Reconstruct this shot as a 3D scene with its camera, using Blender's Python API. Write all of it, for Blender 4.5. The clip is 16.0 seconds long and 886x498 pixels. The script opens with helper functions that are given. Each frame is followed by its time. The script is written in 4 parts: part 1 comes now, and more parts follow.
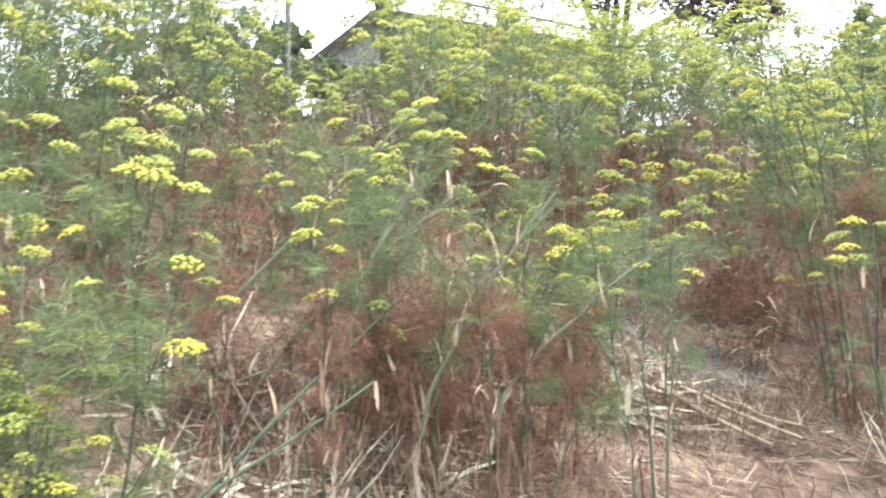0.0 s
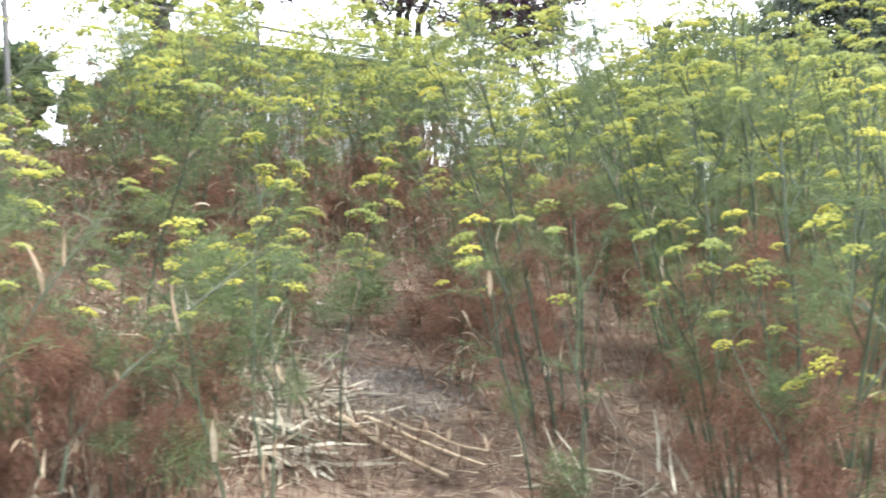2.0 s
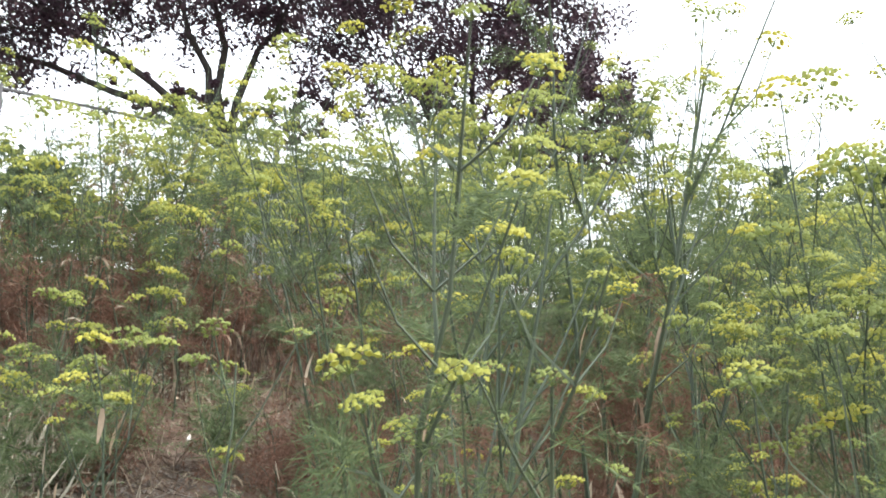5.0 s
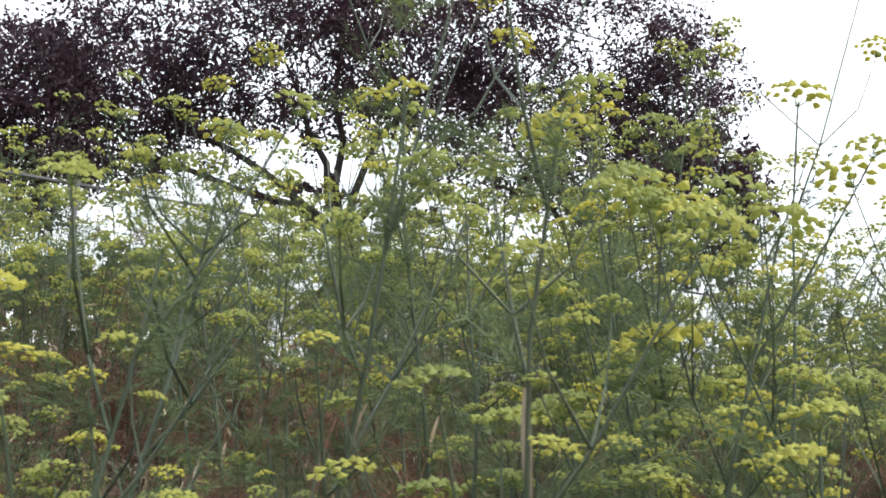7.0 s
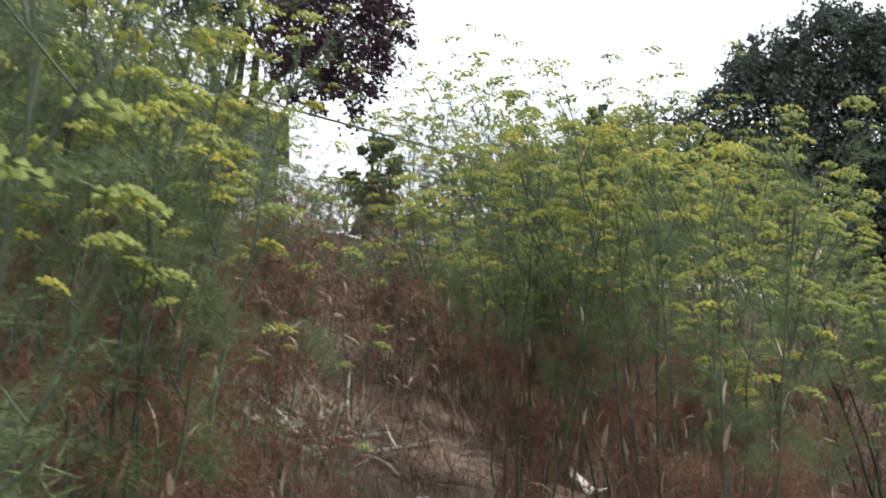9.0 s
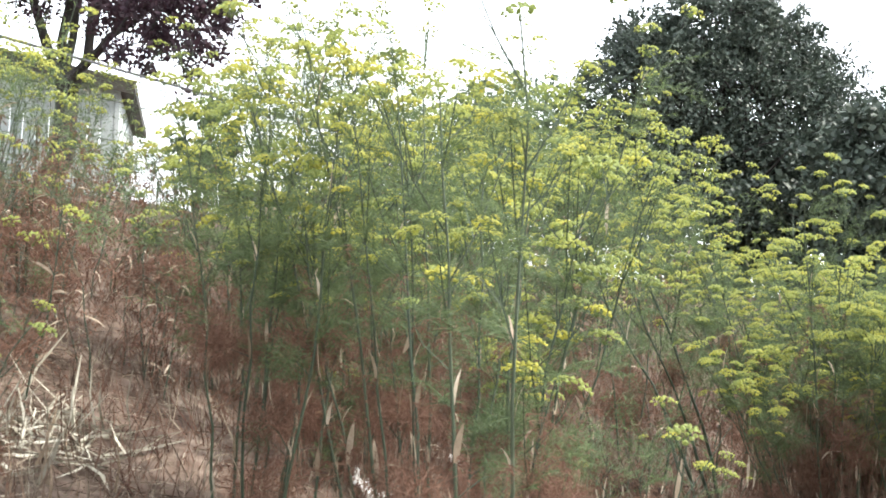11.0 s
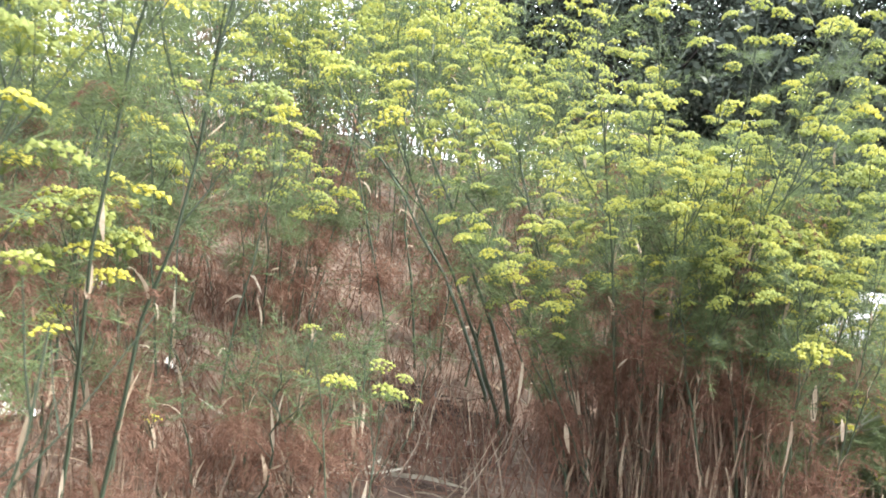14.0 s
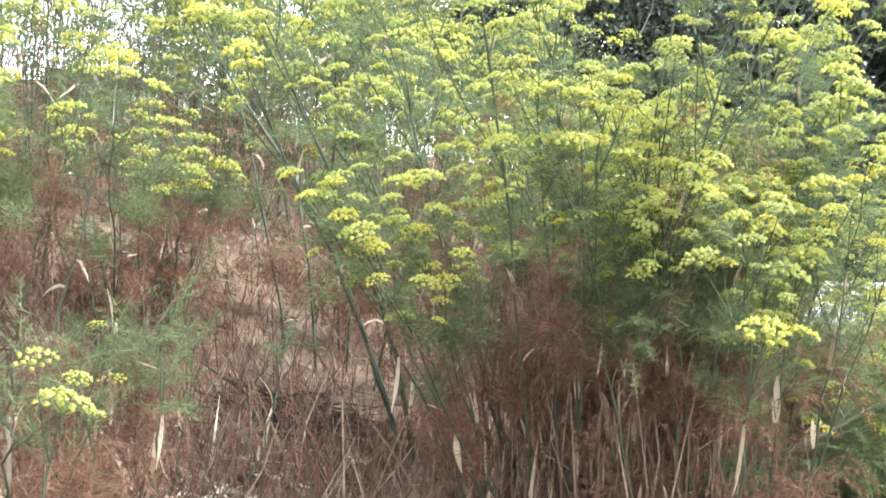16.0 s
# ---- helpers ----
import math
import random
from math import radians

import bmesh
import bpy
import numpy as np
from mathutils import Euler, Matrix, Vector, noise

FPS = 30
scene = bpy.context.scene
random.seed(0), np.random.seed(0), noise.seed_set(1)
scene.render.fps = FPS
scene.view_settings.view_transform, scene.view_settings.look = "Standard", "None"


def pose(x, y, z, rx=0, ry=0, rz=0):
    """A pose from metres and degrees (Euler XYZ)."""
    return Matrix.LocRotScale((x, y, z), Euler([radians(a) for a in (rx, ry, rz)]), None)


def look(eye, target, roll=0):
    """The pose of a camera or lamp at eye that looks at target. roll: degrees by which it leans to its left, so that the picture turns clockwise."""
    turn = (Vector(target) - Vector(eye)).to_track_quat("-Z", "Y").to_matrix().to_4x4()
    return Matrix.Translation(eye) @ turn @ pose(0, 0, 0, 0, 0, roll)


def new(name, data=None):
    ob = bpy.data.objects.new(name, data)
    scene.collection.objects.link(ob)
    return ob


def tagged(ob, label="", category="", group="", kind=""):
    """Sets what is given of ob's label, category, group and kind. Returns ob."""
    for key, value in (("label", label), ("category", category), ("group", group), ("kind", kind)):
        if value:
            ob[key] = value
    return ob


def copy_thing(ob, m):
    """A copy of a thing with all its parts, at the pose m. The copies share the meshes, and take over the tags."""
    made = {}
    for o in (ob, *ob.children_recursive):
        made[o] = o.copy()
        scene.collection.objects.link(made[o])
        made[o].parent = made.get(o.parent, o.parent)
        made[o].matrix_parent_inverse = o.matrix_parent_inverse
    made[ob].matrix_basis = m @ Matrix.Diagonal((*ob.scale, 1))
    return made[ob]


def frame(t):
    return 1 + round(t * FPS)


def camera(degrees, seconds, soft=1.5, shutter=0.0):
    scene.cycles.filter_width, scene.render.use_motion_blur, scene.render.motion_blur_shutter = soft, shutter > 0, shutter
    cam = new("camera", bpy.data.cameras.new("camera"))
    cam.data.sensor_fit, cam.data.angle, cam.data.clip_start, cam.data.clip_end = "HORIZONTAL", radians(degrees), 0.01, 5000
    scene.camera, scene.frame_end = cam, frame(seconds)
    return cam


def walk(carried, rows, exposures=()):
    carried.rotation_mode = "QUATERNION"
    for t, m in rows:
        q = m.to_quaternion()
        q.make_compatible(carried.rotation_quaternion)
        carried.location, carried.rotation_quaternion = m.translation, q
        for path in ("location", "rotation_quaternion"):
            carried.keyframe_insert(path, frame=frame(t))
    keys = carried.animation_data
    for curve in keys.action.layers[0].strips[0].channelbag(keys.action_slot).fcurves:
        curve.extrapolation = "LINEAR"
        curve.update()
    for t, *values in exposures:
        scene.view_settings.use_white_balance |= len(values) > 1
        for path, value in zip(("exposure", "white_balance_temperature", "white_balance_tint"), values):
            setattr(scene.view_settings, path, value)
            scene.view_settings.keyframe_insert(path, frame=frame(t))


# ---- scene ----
cam = camera(46.3, 16.0, soft=1.8, shutter=0.22)
PATH = [
    (0, (0.0, 0.0, 1.5), (0.0, 2.0, 1.5), 0.0),
    (0.5, (0.2, 0.078, 1.497), (0.339, 2.072, 1.557), -2.7),
    (1, (0.424, 0.153, 1.497), (0.462, 2.15, 1.616), -1.6),
    (1.5, (0.611, 0.312, 1.461), (0.604, 2.311, 1.534), -2.5),
    (2, (0.855, 0.473, 1.438), (1.14, 2.452, 1.486), -3.0),
    (2.5, (1.118, 0.572, 1.44), (1.504, 2.534, 1.479), -1.7),
    (3, (1.326, 0.733, 1.422), (1.718, 2.694, 1.436), -0.4),
    (3.5, (1.544, 0.855, 1.414), (2.015, 2.799, 1.421), -1.4),
    (4, (1.802, 0.941, 1.443), (2.139, 2.911, 1.513), -0.1),
    (4.5, (1.981, 1.087, 1.435), (2.141, 3.071, 1.63), 1.1),
    (5, (2.171, 1.186, 1.425), (2.185, 3.159, 1.748), 0.6),
    (7.5, (3.21, 1.87, 1.47), (2.865, 3.777, 1.964), 1.7),
    (8, (3.374, 2.03, 1.452), (3.444, 3.981, 1.886), 0.9),
    (8.5, (3.603, 2.138, 1.447), (3.779, 4.102, 1.783), 2.5),
    (9, (3.787, 2.324, 1.41), (4.063, 4.294, 1.617), 2.7),
    (9.5, (3.96, 2.528, 1.385), (4.379, 4.477, 1.542), 3.2),
    (12, (4.92, 3.33, 1.47), (5.395, 5.263, 1.665), 1.8),
    (12.5, (5.12, 3.48, 1.435), (5.586, 5.42, 1.578), 0.4),
    (13, (5.336, 3.697, 1.411), (5.865, 5.625, 1.492), 0.6),
    (13.5, (5.547, 3.882, 1.397), (6.138, 5.792, 1.446), 3.7),
    (14, (5.721, 4.032, 1.364), (6.302, 5.945, 1.364), 3.0),
    (14.5, (5.865, 4.243, 1.321), (6.465, 6.151, 1.307), 4.3),
    (15, (6.033, 4.402, 1.292), (6.676, 6.296, 1.299), 2.7),
    (15.5, (6.221, 4.526, 1.28), (6.84, 6.428, 1.311), 1.2),
    (16, (6.352, 4.708, 1.258), (6.938, 6.62, 1.271), 1.4),
]
EXPOSURES = [(0.0, 1.12), (0.5, 1.06), (1.0, 0.88), (3.0, 0.92), (4.0, 0.94), (4.5, 0.78), (5.0, 0.38), (7.3, -0.45), (8.0, -0.95), (8.6, -1.2), (9.1, -0.1), (9.6, 0.47), (12.0, 0.78), (14.0, 1.2), (16.0, 1.37)]
walk(cam, [(t, look(eye, target, roll)) for t, eye, target, roll in PATH], EXPOSURES)

# ---- world and sun ----
SUN_ELEV, SUN_AZ = 50.0, 105.0      # degrees; azimuth clockwise from +y
world = bpy.data.worlds.new("World")
scene.world = world
world.use_nodes = True
wn, wl = world.node_tree.nodes, world.node_tree.links
sky = wn.new("ShaderNodeTexSky")
sky.sky_type = "NISHITA"
sky.sun_disc = False
sky.sun_elevation, sky.sun_rotation = radians(SUN_ELEV), radians(SUN_AZ)
sky.air_density, sky.dust_density = 1.0, 4.0
haze = wn.new("ShaderNodeMix")
haze.data_type = "RGBA"
haze.inputs["Factor"].default_value = 0.7
haze.inputs["B"].default_value = (25.0, 26.2, 27.8, 1)
wl.new(sky.outputs[0], haze.inputs["A"])
bg = wn["Background"]
bg.inputs["Strength"].default_value = 0.12
wl.new(haze.outputs["Result"], bg.inputs["Color"])
sun = new("sun", bpy.data.lights.new("sun", "SUN"))
sun.data.energy, sun.data.angle, sun.data.color = 5.0, radians(1.0), (1, 0.95, 0.86)
az, el = radians(SUN_AZ), radians(SUN_ELEV)
sun.matrix_world = look((0, 0, 0), (-math.sin(az) * math.cos(el), -math.cos(az) * math.cos(el), -math.sin(el)))
sun.location = (0, 0, 30)


# ---- materials ----
def material(name, ramp, rough=0.7, source="island", scale=8.0, bump=0.0, translucent=0.0, spec=0.3, metal=0.0, noise_mix=0.5):
    """A surface whose colour runs along ramp: by a piece's own chance, mixed with noise at two sizes."""
    m = bpy.data.materials.new(name)
    m.use_nodes = True
    n, l = m.node_tree.nodes, m.node_tree.links
    b = n["Principled BSDF"]
    b.inputs["Roughness"].default_value = rough
    b.inputs["Metallic"].default_value = metal
    b.inputs["Specular IOR Level"].default_value = spec
    cr = n.new("ShaderNodeValToRGB")
    cr.color_ramp.elements.remove(cr.color_ramp.elements[1])
    for i, (p, c) in enumerate(ramp):
        e = cr.color_ramp.elements[0] if i == 0 else cr.color_ramp.elements.new(p)
        e.position, e.color = p, (*c, 1)
    tc = n.new("ShaderNodeTexCoord")
    big, fine = n.new("ShaderNodeTexNoise"), n.new("ShaderNodeTexNoise")
    big.inputs["Scale"].default_value, fine.inputs["Scale"].default_value = scale, scale * 9
    big.inputs["Detail"].default_value = 4
    for t in (big, fine):
        l.new(tc.outputs["Object"], t.inputs["Vector"])
    both = n.new("ShaderNodeMix")
    both.inputs["Factor"].default_value = 0.4
    l.new(big.outputs["Fac"], both.inputs["A"])
    l.new(fine.outputs["Fac"], both.inputs["B"])
    stretch = n.new("ShaderNodeMapRange")
    stretch.inputs["From Min"].default_value, stretch.inputs["From Max"].default_value = 0.3, 0.7
    l.new(both.outputs["Result"], stretch.inputs["Value"])
    value = stretch.outputs["Result"]
    if source:
        if source == "island":
            chance = n.new("ShaderNodeNewGeometry").outputs["Random Per Island"]
        else:
            chance = n.new("ShaderNodeObjectInfo").outputs["Random"]
        mix = n.new("ShaderNodeMix")
        mix.inputs["Factor"].default_value = noise_mix
        l.new(chance, mix.inputs["A"])
        l.new(value, mix.inputs["B"])
        value = mix.outputs["Result"]
    l.new(value, cr.inputs["Fac"])
    l.new(cr.outputs["Color"], b.inputs["Base Color"])
    if bump:
        bp = n.new("ShaderNodeBump")
        bp.inputs["Strength"].default_value, bp.inputs["Distance"].default_value = bump, 0.01
        l.new(both.outputs["Result"], bp.inputs["Height"])
        l.new(bp.outputs["Normal"], b.inputs["Normal"])
    if translucent:
        tr, ms = n.new("ShaderNodeBsdfTranslucent"), n.new("ShaderNodeMixShader")
        l.new(cr.outputs["Color"], tr.inputs["Color"])
        ms.inputs["Fac"].default_value = translucent
        l.new(b.outputs[0], ms.inputs[1])
        l.new(tr.outputs[0], ms.inputs[2])
        l.new(ms.outputs[0], n["Material Output"].inputs["Surface"])
    return m


M_STALK = material("fennel_stalk", [(0, (0.022, 0.034, 0.021)), (0.5, (0.042, 0.06, 0.037)), (0.85, (0.07, 0.09, 0.056)), (1, (0.14, 0.16, 0.11))], 0.5, "object", 5)
M_PALESTALK = material("pale_stalk", [(0, (0.06, 0.075, 0.051)), (0.5, (0.123, 0.143, 0.101)), (1, (0.238, 0.245, 0.189))], 0.6, "object", 7)
M_DEADSTALK = material("dead_stalk", [(0, (0.12, 0.08, 0.055)), (0.5, (0.28, 0.22, 0.15)), (1, (0.46, 0.41, 0.32))], 0.8, "island", 6)
M_DRYSTEM = material("dry_stem", [(0, (0.035, 0.022, 0.015)), (0.5, (0.125, 0.085, 0.06)), (0.8, (0.27, 0.205, 0.15)), (1, (0.52, 0.45, 0.35))], 0.8, "island", 4)
M_UMBEL = material("umbel_yellow", [(0, (0.17, 0.219, 0.074)), (0.4, (0.278, 0.316, 0.084)), (0.78, (0.388, 0.382, 0.074)), (1, (0.49, 0.428, 0.053))], 0.6, "object", 30, translucent=0.4, noise_mix=0.25)
M_BLOOM = material("umbel_bloom", [(0, (0.17, 0.219, 0.074)), (0.4, (0.278, 0.316, 0.084)), (0.78, (0.388, 0.382, 0.074)), (1, (0.49, 0.428, 0.053))], 0.6, "island", 3, translucent=0.4, noise_mix=0.72)
M_RAY = material("umbel_ray", [(0, (0.08, 0.12, 0.04)), (1, (0.16, 0.208, 0.064))], 0.6, "island", 9, translucent=0.3)
M_GREEN = material("fennel_thread", [(0, (0.0392, 0.0599, 0.0362)), (0.5, (0.104, 0.144, 0.0697)), (1, (0.212, 0.27, 0.112))], 0.6, "island", 3, translucent=0.4)
M_BROWN = material("dead_thread", [(0, (0.0632, 0.0326, 0.0232)), (0.5, (0.168, 0.0925, 0.0655)), (1, (0.315, 0.2, 0.143))], 0.8, "island", 3, translucent=0.45)
M_GRASS = material("dead_grass_blade", [(0, (0.0417, 0.0215, 0.0153)), (0.5, (0.1152, 0.0597, 0.0416)), (1, (0.2167, 0.1307, 0.0929))], 0.8, "island", 3, translucent=0.3)
M_SHEATH = material("dry_sheath", [(0, (0.14, 0.095, 0.065)), (0.5, (0.33, 0.26, 0.185)), (1, (0.60, 0.53, 0.43))], 0.6, "object", 9, translucent=0.2)
M_STRAW = material("straw", [(0, (0.0307, 0.0201, 0.0152)), (0.35, (0.0994, 0.0687, 0.0506)), (0.75, (0.2466, 0.2052, 0.1527)), (1, (0.4536, 0.4352, 0.3606))], 0.8, "island", 2)
M_HEAP = material("broken_stem", [(0, (0.12, 0.10, 0.075)), (0.5, (0.29, 0.27, 0.21)), (1, (0.60, 0.58, 0.49))], 0.7, "island", 3)
M_CARPAINT = material("white_paint", [(0, (0.72, 0.73, 0.74)), (1, (0.80, 0.81, 0.82))], 0.25, "", 3, spec=0.6)
M_TYRE = material("tyre_rubber", [(0, (0.02, 0.02, 0.02)), (1, (0.04, 0.04, 0.04))], 0.85, "", 9)
M_SOIL = material("dry_soil", [(0, (0.0292, 0.0176, 0.0125)), (0.4, (0.074, 0.0473, 0.0344)), (0.7, (0.1333, 0.0955, 0.0731)), (1, (0.2021, 0.1651, 0.135))], 0.95, "", 1.7, bump=0.9)
M_ASH = material("grey_gravel", [(0, (0.048, 0.04, 0.0344)), (0.5, (0.112, 0.0944, 0.0816)), (1, (0.208, 0.184, 0.164))], 0.95, "island", 9)
M_BARK = material("bark", [(0, (0.0108, 0.009, 0.0081)), (0.5, (0.0252, 0.0216, 0.0189)), (1, (0.0495, 0.0432, 0.0387))], 0.9, "", 6, bump=1.0)
M_PLUM = material("plum_leaf", [(0, (0.0144, 0.0072, 0.0112)), (0.5, (0.036, 0.0176, 0.0272)), (1, (0.072, 0.032, 0.04))], 0.5, "island", 1, translucent=0.25)
M_OAK = material("dark_leaf", [(0, (0.017, 0.025, 0.02)), (0.5, (0.045, 0.062, 0.048)), (1, (0.11, 0.135, 0.1))], 0.5, "island", 0.8, translucent=0.2)
M_SHRUB = material("shrub_leaf", [(0, (0.0338, 0.0525, 0.03)), (0.5, (0.075, 0.105, 0.0562)), (1, (0.135, 0.173, 0.09))], 0.5, "island", 0.8, translucent=0.25)
M_SIDING = material("weathered_siding", [(0, (0.30, 0.34, 0.33)), (0.5, (0.42, 0.46, 0.45)), (1, (0.55, 0.58, 0.56))], 0.7, "object", 3, bump=0.2)
M_ROOF = material("roof_felt", [(0, (0.06, 0.055, 0.05)), (0.5, (0.10, 0.095, 0.09)), (1, (0.17, 0.16, 0.15))], 0.85, "object", 5, bump=0.5)
M_TRIM = material("dark_timber", [(0, (0.04, 0.035, 0.03)), (1, (0.10, 0.09, 0.075))], 0.8, "object", 5)
M_STEEL = material("galvanised_steel", [(0, (0.07, 0.07, 0.075)), (1, (0.15, 0.15, 0.155))], 0.6, "object", 12, metal=0.5)
M_PAPER = material("waste_card", [(0, (0.55, 0.52, 0.48)), (1, (0.82, 0.80, 0.77))], 0.8, "object", 12)
M_GLASS = material("window_glass", [(0, (0.03, 0.04, 0.045)), (1, (0.05, 0.06, 0.065))], 0.05, "", 2, spec=0.7)

# ---- the lie of the land ----
D, N = Vector((0.878, 0.478)), Vector((-0.478, 0.878))      # along the path, and up the slope


def smooth(x, lo, hi):
    f = max(0.0, min(1.0, (x - lo) / (hi - lo)))
    return f * f * (3 - 2 * f)


def rise(u, s):
    """Height of the ground u metres along the path and s metres to its uphill side."""
    k = 0.36
    z = 0.5 * k * (s - 1.35 + math.sqrt((s - 1.35) ** 2 + 0.5)) if s > -30 else 0.0
    if s > 8.0:                                              # the crest
        e = s - 8.0
        z -= k * (e - 2.2 * (1 - math.exp(-e / 2.2)))
    z -= 0.22 * smooth(u, 7.5, 9.0) * smooth(s, 3.0, 4.2) * (1 - smooth(s, 6.0, 8.5))   # a hollow before the last bush
    fade = smooth(u, 14.0, 19.0) * (1 - smooth(s, 8.0, 12.0))   # the hill runs out beyond the bushes
    return z * (1 - fade) - 0.018 * max(-10, min(u, 25))


def at(u, s, up=0.0):
    p = D * u + N * s
    z = rise(u, s) + up
    if -6 < u < 18 and -3 < s < 12:
        z += 0.05 * noise.noise((u * 0.9, s * 0.9, 0)) + 0.02 * noise.noise((u * 3.1, s * 3.1, 4))
    return Vector((p.x, p.y, z))


# ---- mesh tools ----
class Soup:
    """Vertices and faces gathered for one mesh."""

    def __init__(self):
        self.v, self.f = [], []

    def tube(self, pts, radii, sides=5, cap=True):
        base = len(self.v)
        for i, p in enumerate(pts):
            a, b = pts[max(i - 1, 0)], pts[min(i + 1, len(pts) - 1)]
            t = (b - a)
            t = t.normalized() if t.length > 1e-9 else Vector((0, 0, 1))
            x = t.orthogonal().normalized() if i == 0 else (x - t * x.dot(t)).normalized()
            y = t.cross(x)
            for k in range(sides):
                ang = 2 * math.pi * k / sides
                self.v.append(p + (x * math.cos(ang) + y * math.sin(ang)) * radii[i])
        for i in range(len(pts) - 1):
            for k in range(sides):
                a, b = base + i * sides + k, base + i * sides + (k + 1) % sides
                self.f.append((a, b, b + sides, a + sides))
        if cap:
            self.f.append(tuple(range(base + (len(pts) - 1) * sides, base + len(pts) * sides)))

    def blade(self, a, b, w, side):
        """A thin three-cornered thread from a to b."""
        i = len(self.v)
        self.v += [a - side * w, a + side * w, b]
        self.f.append((i, i + 1, i + 2))

    def strip(self, pts, widths, side):
        i = len(self.v)
        for p, w in zip(pts, widths):
            self.v += [p - side * w, p + side * w]
        for k in range(len(pts) - 1):
            self.f.append((i + 2 * k, i + 2 * k + 1, i + 2 * k + 3, i + 2 * k + 2))

    def box(self, lo, hi):
        i = len(self.v)
        (a, b, c), (d, e, g) = lo, hi
        self.v += [Vector(p) for p in ((a, b, c), (d, b, c), (d, e, c), (a, e, c), (a, b, g), (d, b, g), (d, e, g), (a, e, g))]
        self.f += [tuple(i + k for k in q) for q in ((3, 2, 1, 0), (4, 5, 6, 7), (0, 1, 5, 4), (1, 2, 6, 5), (2, 3, 7, 6), (3, 0, 4, 7))]

    def mesh(self, name, mat, smooth=False):
        me = bpy.data.meshes.new(name)
        me.from_pydata([tuple(p) for p in self.v], [], self.f)
        me.materials.append(mat)
        if smooth:
            me.shade_smooth()
        me.update()
        return me


def part(name, soup, mat, parent, label="", smooth=False):
    ob = new(name, soup if isinstance(soup, bpy.types.Mesh) else soup.mesh(name, mat, smooth))
    ob.parent = parent
    if label:
        tagged(ob, label)
    return ob


def unit(rng):
    v = Vector((rng.gauss(0, 1), rng.gauss(0, 1), rng.gauss(0, 1)))
    return v.normalized()


UP = Vector((0, 0, 1))


# ---- fennel ----
def umbel_mesh(seed, rays, sides, radius, button=0.14):
    """A flower head: rays that spread from one point, each with a small rounded button of florets."""
    rng, sp = random.Random(seed), Soup()
    tips = []
    for r in range(rays):
        q = math.sqrt((r + 0.5) / rays)
        a = r * 2.39996 + rng.uniform(-0.25, 0.25)
        tips.append((a, Vector((math.cos(a) * q * radius, math.sin(a) * q * radius, radius * (0.8 - 0.4 * q * q) + rng.uniform(-0.07, 0.07) * radius)), q))
    for a, tip, q in tips:
        n = (UP + Vector((math.cos(a), math.sin(a), 0)) * 0.7 * q + unit(rng) * 0.25).normalized()
        x = n.orthogonal().normalized()
        y = n.cross(x)
        turn = rng.uniform(0, 6.28)
        small = radius * rng.uniform(0.8, 1.2) * button
        c, i = tip, len(sp.v)
        sp.v.append(c + n * small * 0.7)
        for k in range(sides):
            b, d = turn + 6.283 * (k + rng.uniform(-0.25, 0.25)) / sides, small * rng.uniform(0.75, 1.2)
            sp.v.append(c + (x * math.cos(b) + y * math.sin(b)) * d - n * small * rng.uniform(0.1, 0.5))
        sp.f += [(i, i + 1 + k, i + 1 + (k + 1) % sides) for k in range(sides)]
    buttons = len(sp.f)
    for a, tip, q in tips:
        sp.blade(Vector((0, 0, 0)), tip, 0.0011, (Vector((-math.sin(a), math.cos(a), 0)) + UP * rng.uniform(-1, 1)).normalized())
    me = sp.mesh("umbel", M_UMBEL)
    me.materials.append(M_RAY)
    for f in me.polygons[buttons:]:
        f.material_index = 1
    return me


UMBELS = [umbel_mesh(i, 21 + i % 4 * 3, 6, 0.042 + 0.006 * (i % 5), 0.15) for i in range(10)]
FULL_UMBELS = [umbel_mesh(60 + i, 27 + i % 3 * 3, 6, 0.044 + 0.006 * (i % 5), 0.165) for i in range(8)]
SMALL_UMBELS = [umbel_mesh(20 + i, 17, 4, 0.044 + 0.006 * i, 0.19) for i in range(6)]
FAR_UMBELS = [umbel_mesh(40 + i, 11, 4, 0.048 + 0.006 * i, 0.25) for i in range(5)]


def feather(sp, rng, root, way, length, droop, pairs=9, width=0.0011, threads=4, spread=0.4, hang=0.0):
    """A leaf of thread-like leaflets along a curved midrib."""
    p, d, step = root.copy(), way.normalized(), length / pairs
    for i in range(pairs):
        q = p + d * step
        side = d.cross(UP)
        side = side.normalized() if side.length > 1e-3 else Vector((1, 0, 0))
        sp.blade(p, q + d * 0.004, width * 1.3, side)
        reach = length * spread * (1 - 0.7 * i / pairs)
        for k in range(threads):
            w = (side * rng.choice((-1, 1)) * rng.uniform(0.4, 1) + d * rng.uniform(0.2, 0.9) + unit(rng) * 0.6 - UP * hang).normalized()
            e = q + w * reach * rng.uniform(0.35, 1)
            sp.blade(q, e, width * rng.uniform(0.7, 1.4), unit(rng))
        p, d = q, (d - UP * droop * step + unit(rng) * 0.06).normalized()


def sheath(sp, rng, p, way, length):
    """A dry, curled leaf base that hangs from a node."""
    pts, d, q = [p.copy()], way.normalized(), p.copy()
    for i in range(4):
        q = q + d * length / 4
        pts.append(q)
        d = (d - UP * rng.uniform(0.0, 0.75) + unit(rng) * 0.25).normalized()
    w = rng.uniform(0.0035, 0.008)
    sp.strip(pts, [w * 0.5, w, w * 1.1, w * 0.8, w * 0.15], unit(rng))


